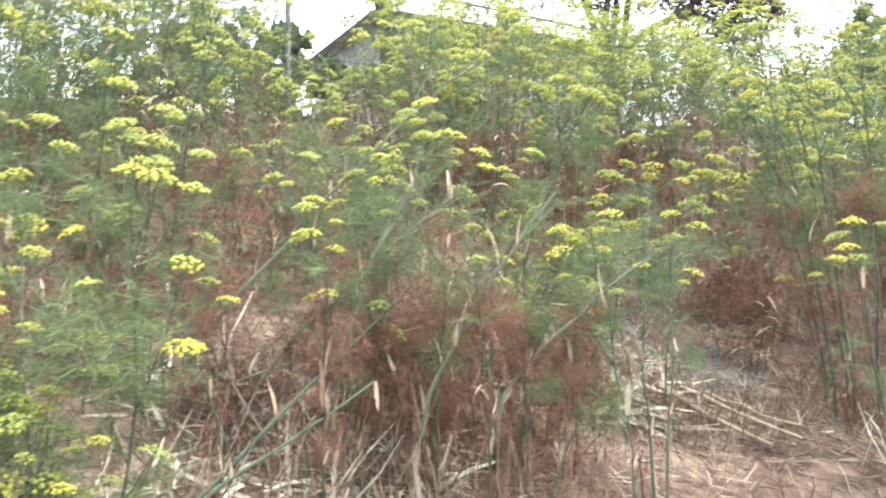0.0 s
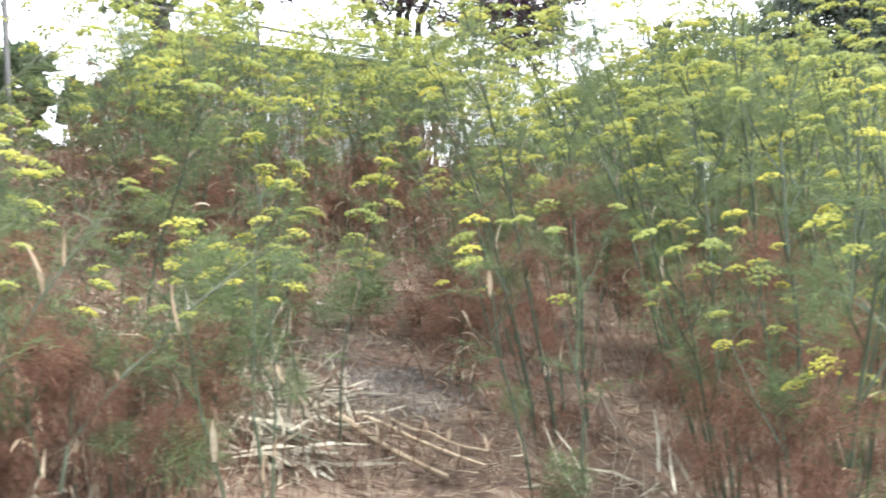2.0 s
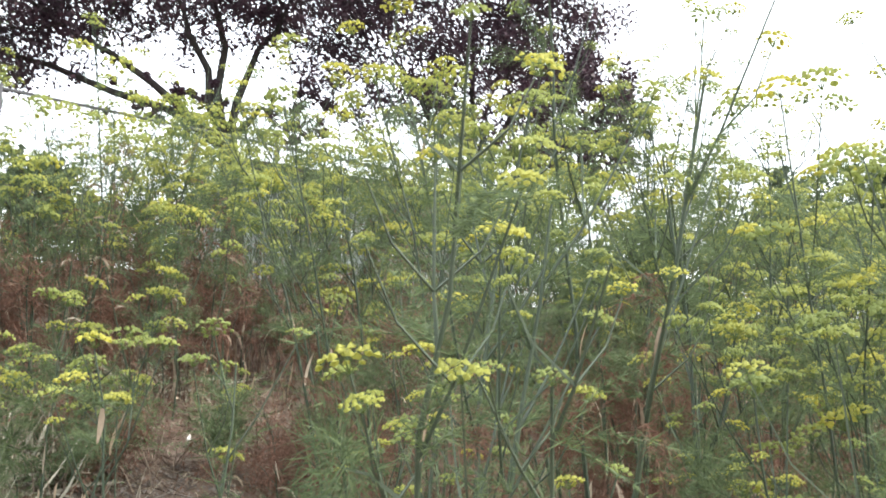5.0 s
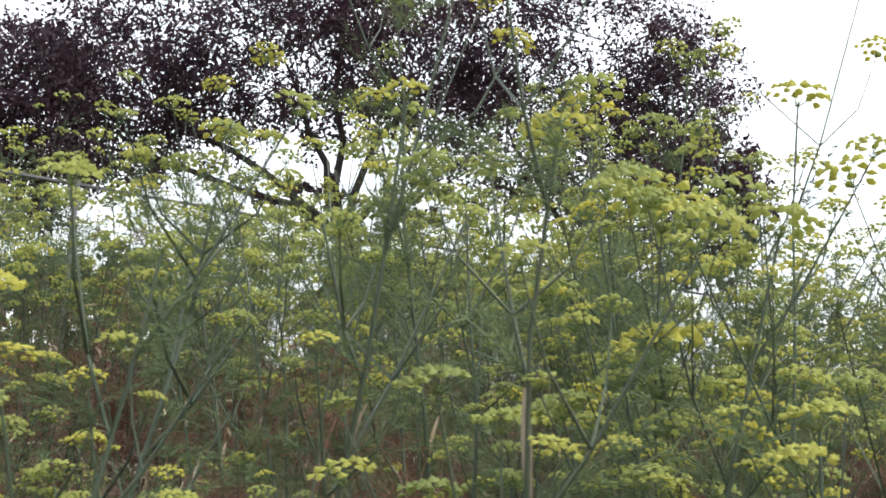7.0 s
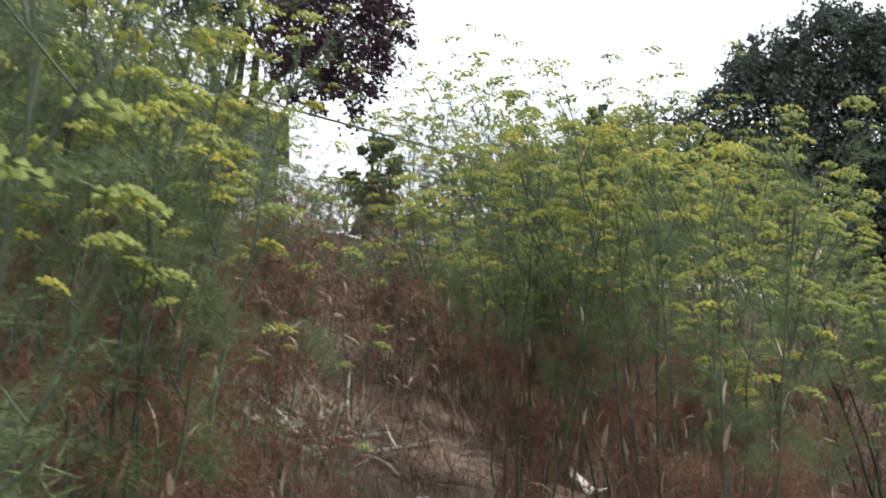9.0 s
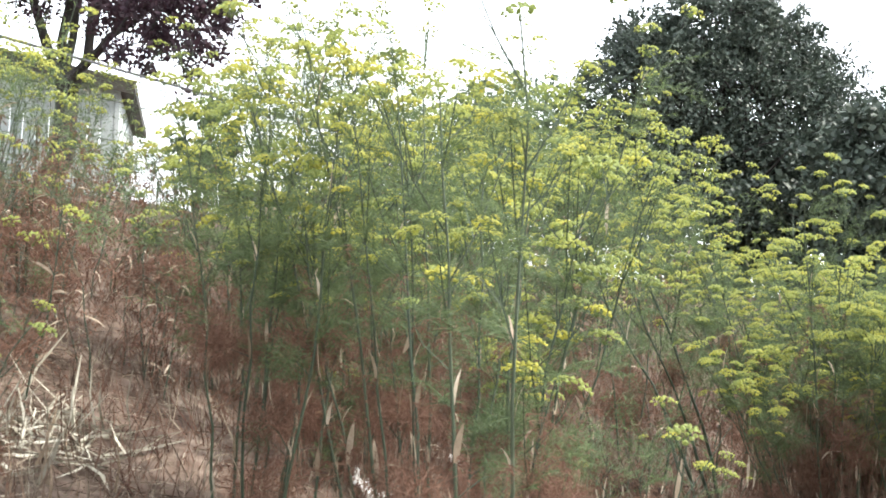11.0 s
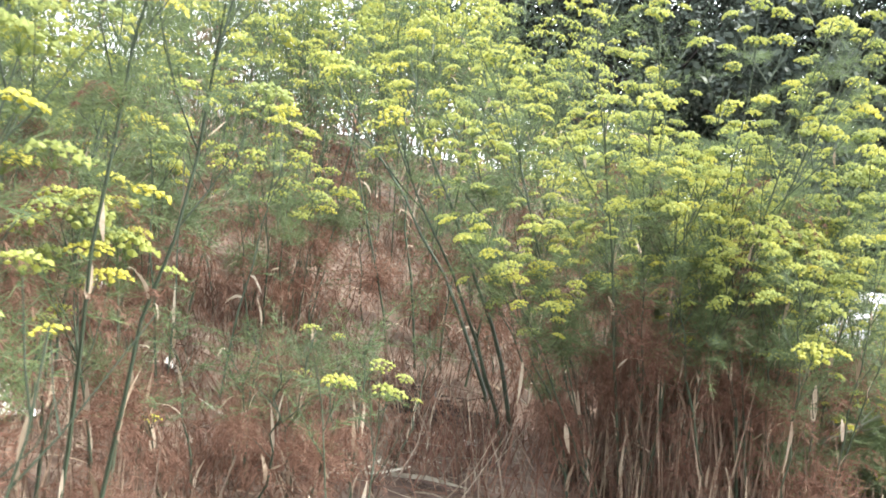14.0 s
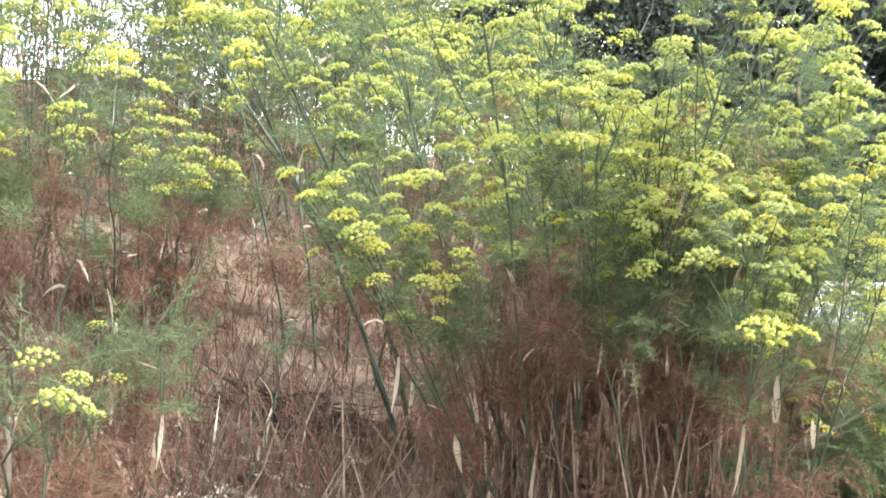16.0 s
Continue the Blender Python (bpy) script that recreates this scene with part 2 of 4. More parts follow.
def sheath_mesh(seed, upright):
    rng, sp = random.Random(seed), Soup()
    if upright:                                               # hugs the stem
        up, l, w = rng.choice((1, 1, -1)), rng.uniform(0.05, 0.13), rng.uniform(0.004, 0.0095)
        curl, sway = rng.uniform(0.005, 0.04), rng.uniform(-0.02, 0.02)
        pts = [Vector((0.006 + curl * f * f, sway * f * f, up * l * f)) for f in (0, 0.25, 0.5, 0.75, 1)]
        sp.strip(pts, [w * 0.6, w, w, w * 0.7, w * 0.15], Vector((0.3 * rng.uniform(-1, 1), 1, 0)).normalized())
    else:
        sheath(sp, rng, Vector((0, 0, 0)), Vector((1, 0, rng.uniform(-1.0, 1.5))), rng.uniform(0.06, 0.13))
    return sp.mesh("leaf_sheath", M_SHEATH)


SHEATHS = [sheath_mesh(300 + i, i % 6 > 0) for i in range(24)]


def puff_shape(seed, count, width):
    """A round plume of hair-fine leaf threads, one unit in radius."""
    rng, sp = random.Random(seed), Soup()
    for _ in range(count):
        d = unit(rng)
        a = Vector((d.x, d.y, d.z * 0.8)) * 0.72 * rng.random() ** 0.55
        w = (d * 0.7 + unit(rng) * 0.9 + UP * 0.25).normalized()
        sp.blade(a, a + w * rng.uniform(0.2, 0.52), width * rng.uniform(0.6, 1.4), unit(rng))
    return sp


PUFFS = {2: [puff_shape(700 + i, 760, 0.0098) for i in range(5)], 1: [puff_shape(720 + i, 260, 0.019) for i in range(4)]}


def puff(sp, rng, c, r, detail):
    shape, i = rng.choice(PUFFS[detail]), len(sp.v)
    m = Matrix.Translation(c) @ Matrix.Rotation(rng.uniform(0, 6.28), 4, unit(rng)) @ Matrix.Diagonal((r * rng.uniform(0.75, 1.25), r * rng.uniform(0.75, 1.25), r * rng.uniform(0.75, 1.3), 1))
    sp.v += [m @ v for v in shape.v]
    sp.f += [(a + i, b + i, e + i) for a, b, e in shape.f]


def fennel(name, rng, stalks, green=1.0, brown=1.0, flowers=1.0, detail=2, sheaths=1.0, leaf_from=0.4, head_from=0.55, thick=1.0, head_size=1.0, full=False, crowd=0.8, lush=1.0, stalk_mat=None, puffs=1.0):
    """stalks: (x, y, height, lean_x, lean_y) about the plant's base. detail: 2 beside the path, 1 on the slope, 0 on the crest."""
    root, umbels, rays = new(name), 0, set()
    green_sp, brown_sp, dry_sp, head_sp, stem_sp = Soup(), Soup(), Soup(), Soup(), Soup()
    pairs, threads, width = ((4, 4, 0.0034), (6, 6, 0.0019), (8, 10, 0.0010))[detail]
    for bx, by, h, lx, ly in stalks:
        st = Soup() if detail else stem_sp
        r0 = (0.0032 + 0.0026 * h * rng.uniform(0.7, 1.2)) * thick
        n = (4, 6, 9)[detail]
        pts, bend = [], Vector((rng.uniform(-1, 1), rng.uniform(-1, 1), 0)) * 0.04
        for i in range(n + 1):
            f = i / n
            zig = Vector((rng.uniform(-1, 1), rng.uniform(-1, 1), 0)) * 0.012 * (0 < i)
            pts.append(Vector((bx + lx * f ** 1.25, by + ly * f ** 1.25, h * f - 0.05 * (i == 0))) + bend * math.sin(f * 3.1) + zig)
        st.tube(pts, [r0 * (1 - 0.7 * i / n) for i in range(n + 1)], (3, 4, 6)[detail])
        heads = [(pts[-1], (pts[-1] - pts[-2]).normalized(), 1.15)]

        def along(f):
            i = min(int(f * n), n - 1)
            return pts[i].lerp(pts[i + 1], f * n - i), (pts[i + 1] - pts[i]).normalized()

        node, turn = 0.05 + rng.uniform(0, 0.04), rng.uniform(0, 6)
        while node < 0.97:
            p, d = along(node)
            turn += 2.4 + rng.uniform(-0.5, 0.5)
            out = Vector((math.cos(turn), math.sin(turn), 0))
            if node > head_from and not (detail == 0 and rng.random() < 0.15):
                length = h * rng.uniform(0.13, 0.26) * (1.45 - node * 0.85)
                b = [p, p + (out * 0.45 + d * 0.8) * length * 0.5, p + (out * 0.62 + d * 1.35) * length * rng.uniform(0.85, 1.0)]
                st.tube(b, [r0 * 0.45, r0 * 0.34, r0 * 0.2], 3)
                heads.append((b[2], (b[2] - b[1]).normalized(), rng.uniform(0.75, 1.1)))
                for twist in (1.6, 4.4):
                    if detail < 2 or rng.random() > (crowd if twist < 2 else crowd - 0.8):
                        continue
                    o2 = Vector((math.cos(turn + twist), math.sin(turn + twist), 0.9))
                    c = [b[1], b[1] + o2 * length * 0.32, b[1] + (o2 + UP * 0.4) * length * 0.5]
                    st.tube(c, [r0 * 0.3, r0 * 0.22, r0 * 0.14], 3)
                    heads.append((c[2], (c[2] - c[1]).normalized(), rng.uniform(0.55, 0.95)))
            leafy = (out + d * 0.8 + unit(rng) * 0.3)
            reps = round((2, 2, 3)[detail] * lush)
            if node > leaf_from:
                for _ in range(reps):
                    if rng.random() < green:
                        feather(green_sp, rng, p, leafy + unit(rng) * 0.6, rng.uniform(0.14, 0.32), 2.5, pairs, width, threads)
            if node < leaf_from + 0.15:
                for _ in range(round((1, 1.5, 2)[detail] * max(1.0, brown))):
                    if rng.random() < brown:
                        feather(brown_sp, rng, p, out * 0.7 + d * rng.uniform(-0.3, 0.8) + unit(rng) * 0.4, rng.uniform(0.12, 0.27), 11.0, pairs - 1, width * (1.25, 1.1, 0.85)[detail], threads + 3 * (detail == 2), 0.34, 0.5)
            if rng.random() < (0.75 if node < 0.62 else 0.08) * sheaths:
                if detail == 2:
                    sh = part("leaf_sheath", rng.choice(SHEATHS), None, root)
                    sh.matrix_basis = Matrix.Translation(p) @ Matrix.Rotation(turn, 4, "Z") @ Matrix.Scale(rng.uniform(0.7, 1.25), 4)
                else:
                    sheath(dry_sp, rng, p, out + d * rng.uniform(-0.6, 1.2), rng.uniform(0.06, 0.15))
            node += rng.uniform(0.065, 0.11) * (1.5, 1.15, 1.0)[detail]
        prng = random.Random(len(green_sp.v) + len(pts))
        for dead, often in ((True, 1.35 * min(brown, 2.2) * puffs), (False, 0.75 * min(green, 1.0) * lush * puffs)):
            for _ in range(int(often + prng.random()) if detail else 0):
                f = prng.uniform(0.12, min(leaf_from + 0.05, 0.8)) if dead else prng.uniform(max(leaf_from - 0.22, 0.1), 0.86)
                p, d = along(f)
                a = prng.uniform(0, 6.28)
                c = p + Vector((math.cos(a), math.sin(a), prng.uniform(0.1, 0.9))) * prng.uniform(0.05, 0.13)
                st.tube([p, p.lerp(c, 0.6) + d * 0.015, c], [r0 * 0.4, r0 * 0.3, r0 * 0.12], 3)
                puff(brown_sp if dead else green_sp, prng, c, prng.uniform(0.08, 0.165), detail)
        if detail:
            part("stalk", st, stalk_mat or M_STALK, root)
        for hp, hd, size in heads:
            if rng.random() < flowers:
                hd = (hd + UP * 0.9 + unit(rng) * 0.3).normalized()
                m = Matrix.Translation(hp) @ UP.rotation_difference(hd).to_matrix().to_4x4() @ Matrix.Rotation(rng.uniform(0, 6), 4, "Z") @ Matrix.Scale(size * head_size * rng.uniform(0.8, 1.2), 4)
                if detail == 2 and (umbels := umbels + 1) <= 110:
                    part("umbel", rng.choice(FULL_UMBELS if full else UMBELS), None, root).matrix_basis = m
                else:
                    me, i = rng.choice((FAR_UMBELS, SMALL_UMBELS, FULL_UMBELS if full else UMBELS)[detail]), len(head_sp.v)
                    head_sp.v += [m @ v.co for v in me.vertices]
                    rays.update(len(head_sp.f) + q.index for q in me.polygons if q.material_index)
                    head_sp.f += [tuple(i + k for k in q.vertices) for q in me.polygons]
    for nm, sp, mat, label in (("stem", stem_sp, M_STALK, "thin green stems"), ("foliage", green_sp, M_GREEN, "soft green thread-like leaves"), ("dead_foliage", brown_sp, M_BROWN, "withered red-brown thread-like leaves"),
                               ("dry_husk", dry_sp, M_SHEATH, "pale papery dry leaf sheaths"), ("bloom", head_sp, M_BLOOM, "small yellow-green umbels")):
        if sp.v:
            ob = tagged(part(nm, sp, mat, root, label), kind="stuff")
            if nm == "bloom":
                ob.data.materials.append(M_RAY)
                for k in rays:
                    ob.data.polygons[k].material_index = 1
    return root


def clump(rng, n, spread, height, lean=0.35, tilt=(0, 0), low=0.62):
    rows = []
    for _ in range(n):
        a, r = rng.uniform(0, 2 * math.pi), spread * math.sqrt(rng.random())
        h = height * rng.uniform(low, 1.0)
        out = lean * h * (0.25 + r / max(spread, 0.01) * 0.75)
        rows.append((r * math.cos(a), r * math.sin(a), h, math.cos(a) * out + tilt[0] * h + rng.uniform(-0.06, 0.06), math.sin(a) * out + tilt[1] * h + rng.uniform(-0.06, 0.06)))
    return rows


# ---- ground ----
def spaced(lo, hi, step, far):
    xs, x, g = [], lo, step
    while x <= hi:
        xs.append(x)
        x += step
    x, g = xs[-1], step
    while x < far:
        g *= 1.35
        x += g
        xs.append(x)
    x, g = lo, step
    while x > -far:
        g *= 1.35
        x -= g
        xs.insert(0, x)
    return xs


def build_ground():
    us, ss = spaced(-4, 15, 0.12, 900), spaced(-2.5, 11, 0.12, 900)
    verts = [tuple(at(u, s)) for s in ss for u in us]
    w = len(us)
    faces = [(j * w + i, j * w + i + 1, (j + 1) * w + i + 1, (j + 1) * w + i) for j in range(len(ss) - 1) for i in range(w - 1)]
    me = bpy.data.meshes.new("ground")
    me.from_pydata(verts, [], faces)
    me.materials.append(M_SOIL)
    me.shade_smooth()
    tagged(new("ground", me), "dry brown soil hillside rising from a footpath to a crest", "ground", kind="structure")


build_ground()

BARE = [(3.5, 4.3, 0.9), (6.5, 4.2, 0.65), (8.9, 4.0, 0.3), (1.6, 4.3, 0.5), (4.6, 5.6, 0.5), (7.1, 5.2, 0.5)]


def bare(u, s, margin=0.0):
    return any((u - a) ** 2 + (s - b) ** 2 < (r + margin) ** 2 for a, b, r in BARE)


def litter(name, seed, count, lo, hi, length, width, mat, label, upright=0.0, where=None, lean=(0.1, 0.7)):
    """Loose dry stems lying over the ground."""
    rng, sp = random.Random(seed), Soup()
    while count:
        u, s = rng.uniform(lo[0], hi[0]), rng.uniform(lo[1], hi[1])
        if where and not where(u, s, rng):
            continue
        count -= 1
        p, a = at(u, s), rng.uniform(0, 2 * math.pi)
        l = rng.uniform(*length)
        tip = at(u + math.cos(a) * l, s + math.sin(a) * l)
        d = (tip - p) + UP * rng.uniform(0, 0.25) * l
        if rng.random() < upright:
            d = (UP * rng.uniform(0.6, 1) + Vector((math.cos(a), math.sin(a), 0)) * rng.uniform(*lean)) * l
        p = p + UP * rng.uniform(0.0, 0.02)
        side = d.cross(unit(rng)).normalized()
        w = rng.uniform(*width)
        mid = p + d * 0.5 + unit(rng) * l * 0.07
        sp.strip([p, mid, p + d], [w, w * 0.9, w * 0.3], side)
    return tagged(new(name, sp.mesh(name, mat)), label, "litter", kind="stuff")


litter("straw_litter", 1, 26000, (-2.5, 2.2), (13, 8.0), (0.03, 0.15), (0.0010, 0.0036), M_STRAW, "pale dry straw and broken stems scattered over soil", 0.2, lambda u, s, r: ((u - 3.72) / 0.45) ** 2 + ((s - 4.05) / 0.35) ** 2 > r.random() * 1.3)
litter("straw_litter", 2, 12000, (-2, 2.5), (12, 6.5), (0.03, 0.13), (0.0009, 0.0024), M_STRAW, "dense mat of dry straw in open patches between plants", 0.12, lambda u, s, r: bare(u, s, 0.25) and ((u - 3.72) / 0.45) ** 2 + ((s - 4.05) / 0.35) ** 2 > r.random() * 1.4)
litter("straw_litter", 6, 8000, (-0.5, 2.2), (6, 3.7), (0.03, 0.14), (0.0010, 0.003), M_STRAW, "dry straw lying along the foot of the slope", 0.15)
litter("dead_grass", 3, 14000, (-2.5, 3.2), (13, 8.5), (0.08, 0.32), (0.0012, 0.0028), M_GRASS, "standing withered red-brown grass and stems", 0.95, lambda u, s, r: not bare(u, s, -0.1) and noise.noise((u * 0.8, s * 0.8, 7)) > -0.15)
litter("dead_grass", 5, 4000, (9.5, 1.8), (14, 3.6), (0.1, 0.34), (0.0012, 0.003), M_GRASS, "standing withered red-brown grass below the great bush", 0.9)
litter("dead_grass", 7, 2600, (8.6, 3.4), (10.6, 5.4), (0.08, 0.26), (0.0012, 0.0028), M_GRASS, "withered red-brown grass beside the great bush", 0.92)
litter("dead_grass", 4, 9000, (-2.5, 3.0), (13, 8.5), (0.15, 0.45), (0.0012, 0.003), M_STRAW, "standing pale dry grass among the fennel", 0.95, lambda u, s, r: noise.noise((u * 0.9, s * 0.9, 17)) > -0.1)


def heap(u0, s0, ru, rs):
    return lambda u, s, r: ((u - u0) / ru) ** 2 + ((s - s0) / rs) ** 2 < r.random()


def fallen(u, s, angle, length, radius, mat, label, lift=0.05):
    root = new("fallen_stalk")
    rng, sp = random.Random(int(u * 100 + s)), Soup()
    pts = []
    for i in range(6):
        f = i / 5
        a = math.radians(angle)
        p = at(u + math.cos(a) * length * f, s + math.sin(a) * length * f, radius + lift * f)
        pts.append(p + UP * rng.uniform(0, 0.015))
    root.location = pts[0]
    pts = [p - root.location for p in pts]
    sp.tube(pts, [radius * (1 - 0.1 * i) for i in range(6)], 6)
    part("stem", sp, mat, root)
    for _ in range(6):
        sh = part("leaf_sheath", rng.choice(SHEATHS), None, root, "pale papery dry leaf sheath")
        sh.matrix_basis = Matrix.Translation(rng.choice(pts)) @ Matrix.Rotation(rng.uniform(0, 6.28), 4, "Z") @ Matrix.Scale(rng.uniform(0.6, 1.1), 4)
    tagged(root, label, "stalk", "fallen stalks")


# ---- fennel plants ----
def on_ground(x, y):
    p = Vector((x, y))
    return at(p.dot(D), p.dot(N))


PLANTS = "wild fennel on the slope"
GREEN_LABEL = "tall wild fennel with yellow umbels and feathery green leaves"
BROWN_LABEL = "withering wild fennel, green above and red-brown below"


def plant(u, s, seed, n, spread, height, lean=0.3, tilt=(0, 0), low=0.62, **kw):
    """tilt: lean along the path and up the slope, in metres per metre of height."""
    rng = random.Random(seed)
    t = D * tilt[0] + N * tilt[1]
    ob = fennel("fennel_plant", rng, clump(rng, n, spread, height, lean, (t.x, t.y), low), **kw)
    ob.location = at(u, s)
    return tagged(ob, BROWN_LABEL if kw.get("brown", 1) > 1.2 or kw.get("leaf_from", 0) > 0.5 else GREEN_LABEL, "fennel", PLANTS)


# beside the start of the path
fan = fennel("fennel_plant", random.Random(10), [(0.0, 0.0, 1.28, 1.15, -0.05), (0.3, -0.2, 0.8, 0.8, 0.0), (0.65, -0.4, 0.8, 0.28, 0.0), (0.95, -0.5, 0.7, 0.4, 0.0), (1.2, -0.4, 0.6, 0.6, -0.05),
                                                 (0.1, -0.15, 0.3, 0.9, -0.1)], leaf_from=0.5, flowers=0.06, head_from=0.66, thick=1.7, green=0.6, brown=0.6, sheaths=1.8, head_size=0.7, stalk_mat=M_PALESTALK)
fan.location = on_ground(-1.02, 3.9)
tagged(fan, "half-fallen wild fennel with thick leaning stalks and curled dry leaves", "fennel", PLANTS)
plant(0.25, 2.25, 11, 8, 0.16, 1.3, 0.16, (-0.1, 0), head_from=0.35, low=0.4, head_size=0.75, crowd=1.6, leaf_from=0.12, lush=1.9, brown=0.5, puffs=1.5)
plant(-0.3, 2.6, 20, 8, 0.25, 1.75, 0.25, (-0.05, 0), flowers=0.25, leaf_from=0.25, lush=2.0)
plant(1.65, 3.2, 12, 5, 0.25, 1.3, 0.25, leaf_from=0.6, flowers=0.5, head_size=0.8)
plant(2.3, 2.65, 13, 3, 0.2, 1.5, 0.25, leaf_from=0.55, brown=0.2, green=0.6, flowers=0.6, head_size=0.75)
plant(2.95, 3.6, 14, 3, 0.2, 1.2, 0.25, leaf_from=0.5, brown=0.3)
plant(3.05, 2.3, 15, 2, 0.1, 1.4, 0.2, (-0.15, 0.1), flowers=0.6, brown=0.5, green=0.6, head_size=0.8, leaf_from=0.55, thick=1.1)
plant(0.75, 3.9, 16, 6, 0.25, 0.75, 0.35, leaf_from=0.75, flowers=0.03, puffs=0.4)
plant(0.1, 4.2, 17, 7, 0.3, 1.25, 0.3, leaf_from=0.4, flowers=0.25, lush=1.6)
plant(1.9, 3.05, 18, 7, 0.3, 0.9, 0.4, leaf_from=0.8, flowers=0.03, green=0.5)
plant(2.15, 3.95, 19, 8, 0.3, 1.3, 0.3, leaf_from=0.6, flowers=0.8, head_size=0.8, head_from=0.72)
plant(1.3, 3.3, 51, 7, 0.3, 0.85, 0.4, leaf_from=0.85, flowers=0.03, green=0.5, puffs=0.4)
plant(0.15, 3.7, 53, 8, 0.3, 0.9, 0.35, leaf_from=0.85, flowers=0.03, green=0.5)
for k, (u, s) in enumerate(((1.25, 4.8), (1.6, 3.6), (2.15, 3.35), (1.7, 5.1))):
    plant(u, s, 520 + k, 9, 0.3, 0.75, 0.35, leaf_from=0.85, flowers=0.03, puffs=0.9, green=0.4, detail=1 if k == 0 else 2, sheaths=0.7)
for k, (u, s) in enumerate(((3.95, 4.0), (4.35, 4.55), (3.3, 4.7))):
    plant(u, s, 530 + k, 6, 0.16, 0.55, 0.3, leaf_from=0.9, flowers=0.1, green=0.5, detail=1)
# low young growth over the broken stems
for k, (u, s) in enumerate(((2.72, 4.15), (2.6, 3.7), (3.1, 4.45), (3.35, 4.9), (3.9, 4.7))):
    plant(u, s, 560 + k, 3, 0.14, 0.5, 0.4, leaf_from=0.15, head_from=0.5, flowers=0.7, brown=0.1, head_size=0.8, detail=1, lush=1.5)
# a row half way up, brown and dry below its flowers
for k, (u, s, h) in enumerate(((3.3, 5.85, 1.35), (3.75, 6.1, 1.45), (4.2, 5.9, 1.5), (4.65, 6.35, 1.5), (5.1, 6.0, 1.55), (5.5, 6.6, 1.5), (4.0, 6.8, 1.4))):
    plant(u, s, 540 + k, 9, 0.3, h, 0.3, leaf_from=0.58, head_from=0.6, flowers=0.9, brown=1.1, detail=1, sheaths=2.0)
# the green mass that the path comes up to
plant(3.28, 1.66, 21, 4, 0.12, 2.0, 0.24, thick=1.3, sheaths=0.5, flowers=0.85, leaf_from=0.6, head_from=0.52, head_size=0.68, crowd=1.4, brown=3.4, lush=1.3)
plant(3.55, 1.45, 121, 3, 0.1, 1.5, 0.3, (0.1, 0.0), thick=1.3, sheaths=0.4, flowers=0.9, leaf_from=0.5, head_size=0.65, crowd=1.3, brown=1.5)
plant(4.1, 1.55, 22, 7, 0.2, 2.1, 0.22, thick=0.9, sheaths=0.2, flowers=0.9, leaf_from=0.48, head_size=0.8, crowd=1.5)
plant(3.8, 2.1, 30, 5, 0.25, 1.9, 0.25, leaf_from=0.62, flowers=0.8, head_size=0.75, crowd=1.2, brown=2.0, thick=1.2, lush=1.2, puffs=0.6)
plant(4.2, 1.2, 23, 6, 0.2, 1.6, 0.1, (-0.05, 0.05), sheaths=0, head_size=0.65)
plant(4.62, 1.75, 24, 7, 0.2, 2.25, 0.15, (-0.06, 0.0), thick=0.8, sheaths=0.2, flowers=0.9, leaf_from=0.38, head_size=0.9, crowd=1.5, lush=1.4, puffs=0.7)
plant(4.45, 2.5, 25, 7, 0.3, 2.4, 0.26, thick=0.95, flowers=0.9, leaf_from=0.42, head_size=1.0, crowd=1.5, lush=1.6, puffs=0.7)
plant(5.3, 2.8, 27, 9, 0.26, 1.95, 0.2, (-0.05, 0.0), leaf_from=0.5, head_size=0.85, crowd=1.3, lush=1.6, brown=1.5, sheaths=1.3, puffs=0.7)
plant(5.2, 3.4, 28, 9, 0.3, 2.45, 0.2, (-0.03, 0.0), leaf_from=0.38, head_size=1.0, crowd=1.2, lush=2.0, brown=1.3, puffs=0.7)
plant(5.65, 3.6, 36, 10, 0.26, 1.95, 0.18, (-0.08, 0.0), leaf_from=0.5, head_size=0.9, crowd=1.3, lush=1.7, brown=1.6, sheaths=1.4)
plant(4.2, 3.3, 29, 7, 0.3, 2.0, 0.25, leaf_from=0.5, flowers=0.9, head_size=0.95, lush=1.5, crowd=1.3, brown=1.4, puffs=0.6)
plant(5.85, 3.0, 37, 8, 0.35, 0.8, 0.3, leaf_from=0.9, flowers=0.05, green=0.4)
plant(6.15, 3.6, 38, 9, 0.35, 0.9, 0.3, leaf_from=0.9, flowers=0.05, green=0.4)
plant(6.5, 5.0, 39, 8, 0.35, 1.1, 0.3, leaf_from=0.8, flowers=0.1, green=0.5)
plant(5.6, 4.6, 54, 8, 0.3, 1.7, 0.25, leaf_from=0.5, detail=1)
plant(6.2, 5.5, 55, 8, 0.3, 1.6, 0.25, leaf_from=0.5, detail=1)
for k, (u, s) in enumerate(((6.4, 4.5), (6.9, 4.9), (7.2, 5.7), (6.0, 4.3), (7.7, 5.1), (6.7, 5.9), (5.5, 5.5), (7.6, 6.3), (11.2, 4.3), (10.9, 5.2), (8.7, 3.5), (9.2, 3.6), (8.4, 4.4))):
    plant(u, s, 400 + k, 9, 0.38, 0.95 if k < 10 else 0.55, 0.3, leaf_from=0.9 if u < 8 else 0.6, flowers=0.1 if u < 8 else 0.05, green=0.3 if u < 8 else 0.4, detail=1 if k < 10 else 2, sheaths=1.6, puffs=0.75 if k < 10 else 0.5)
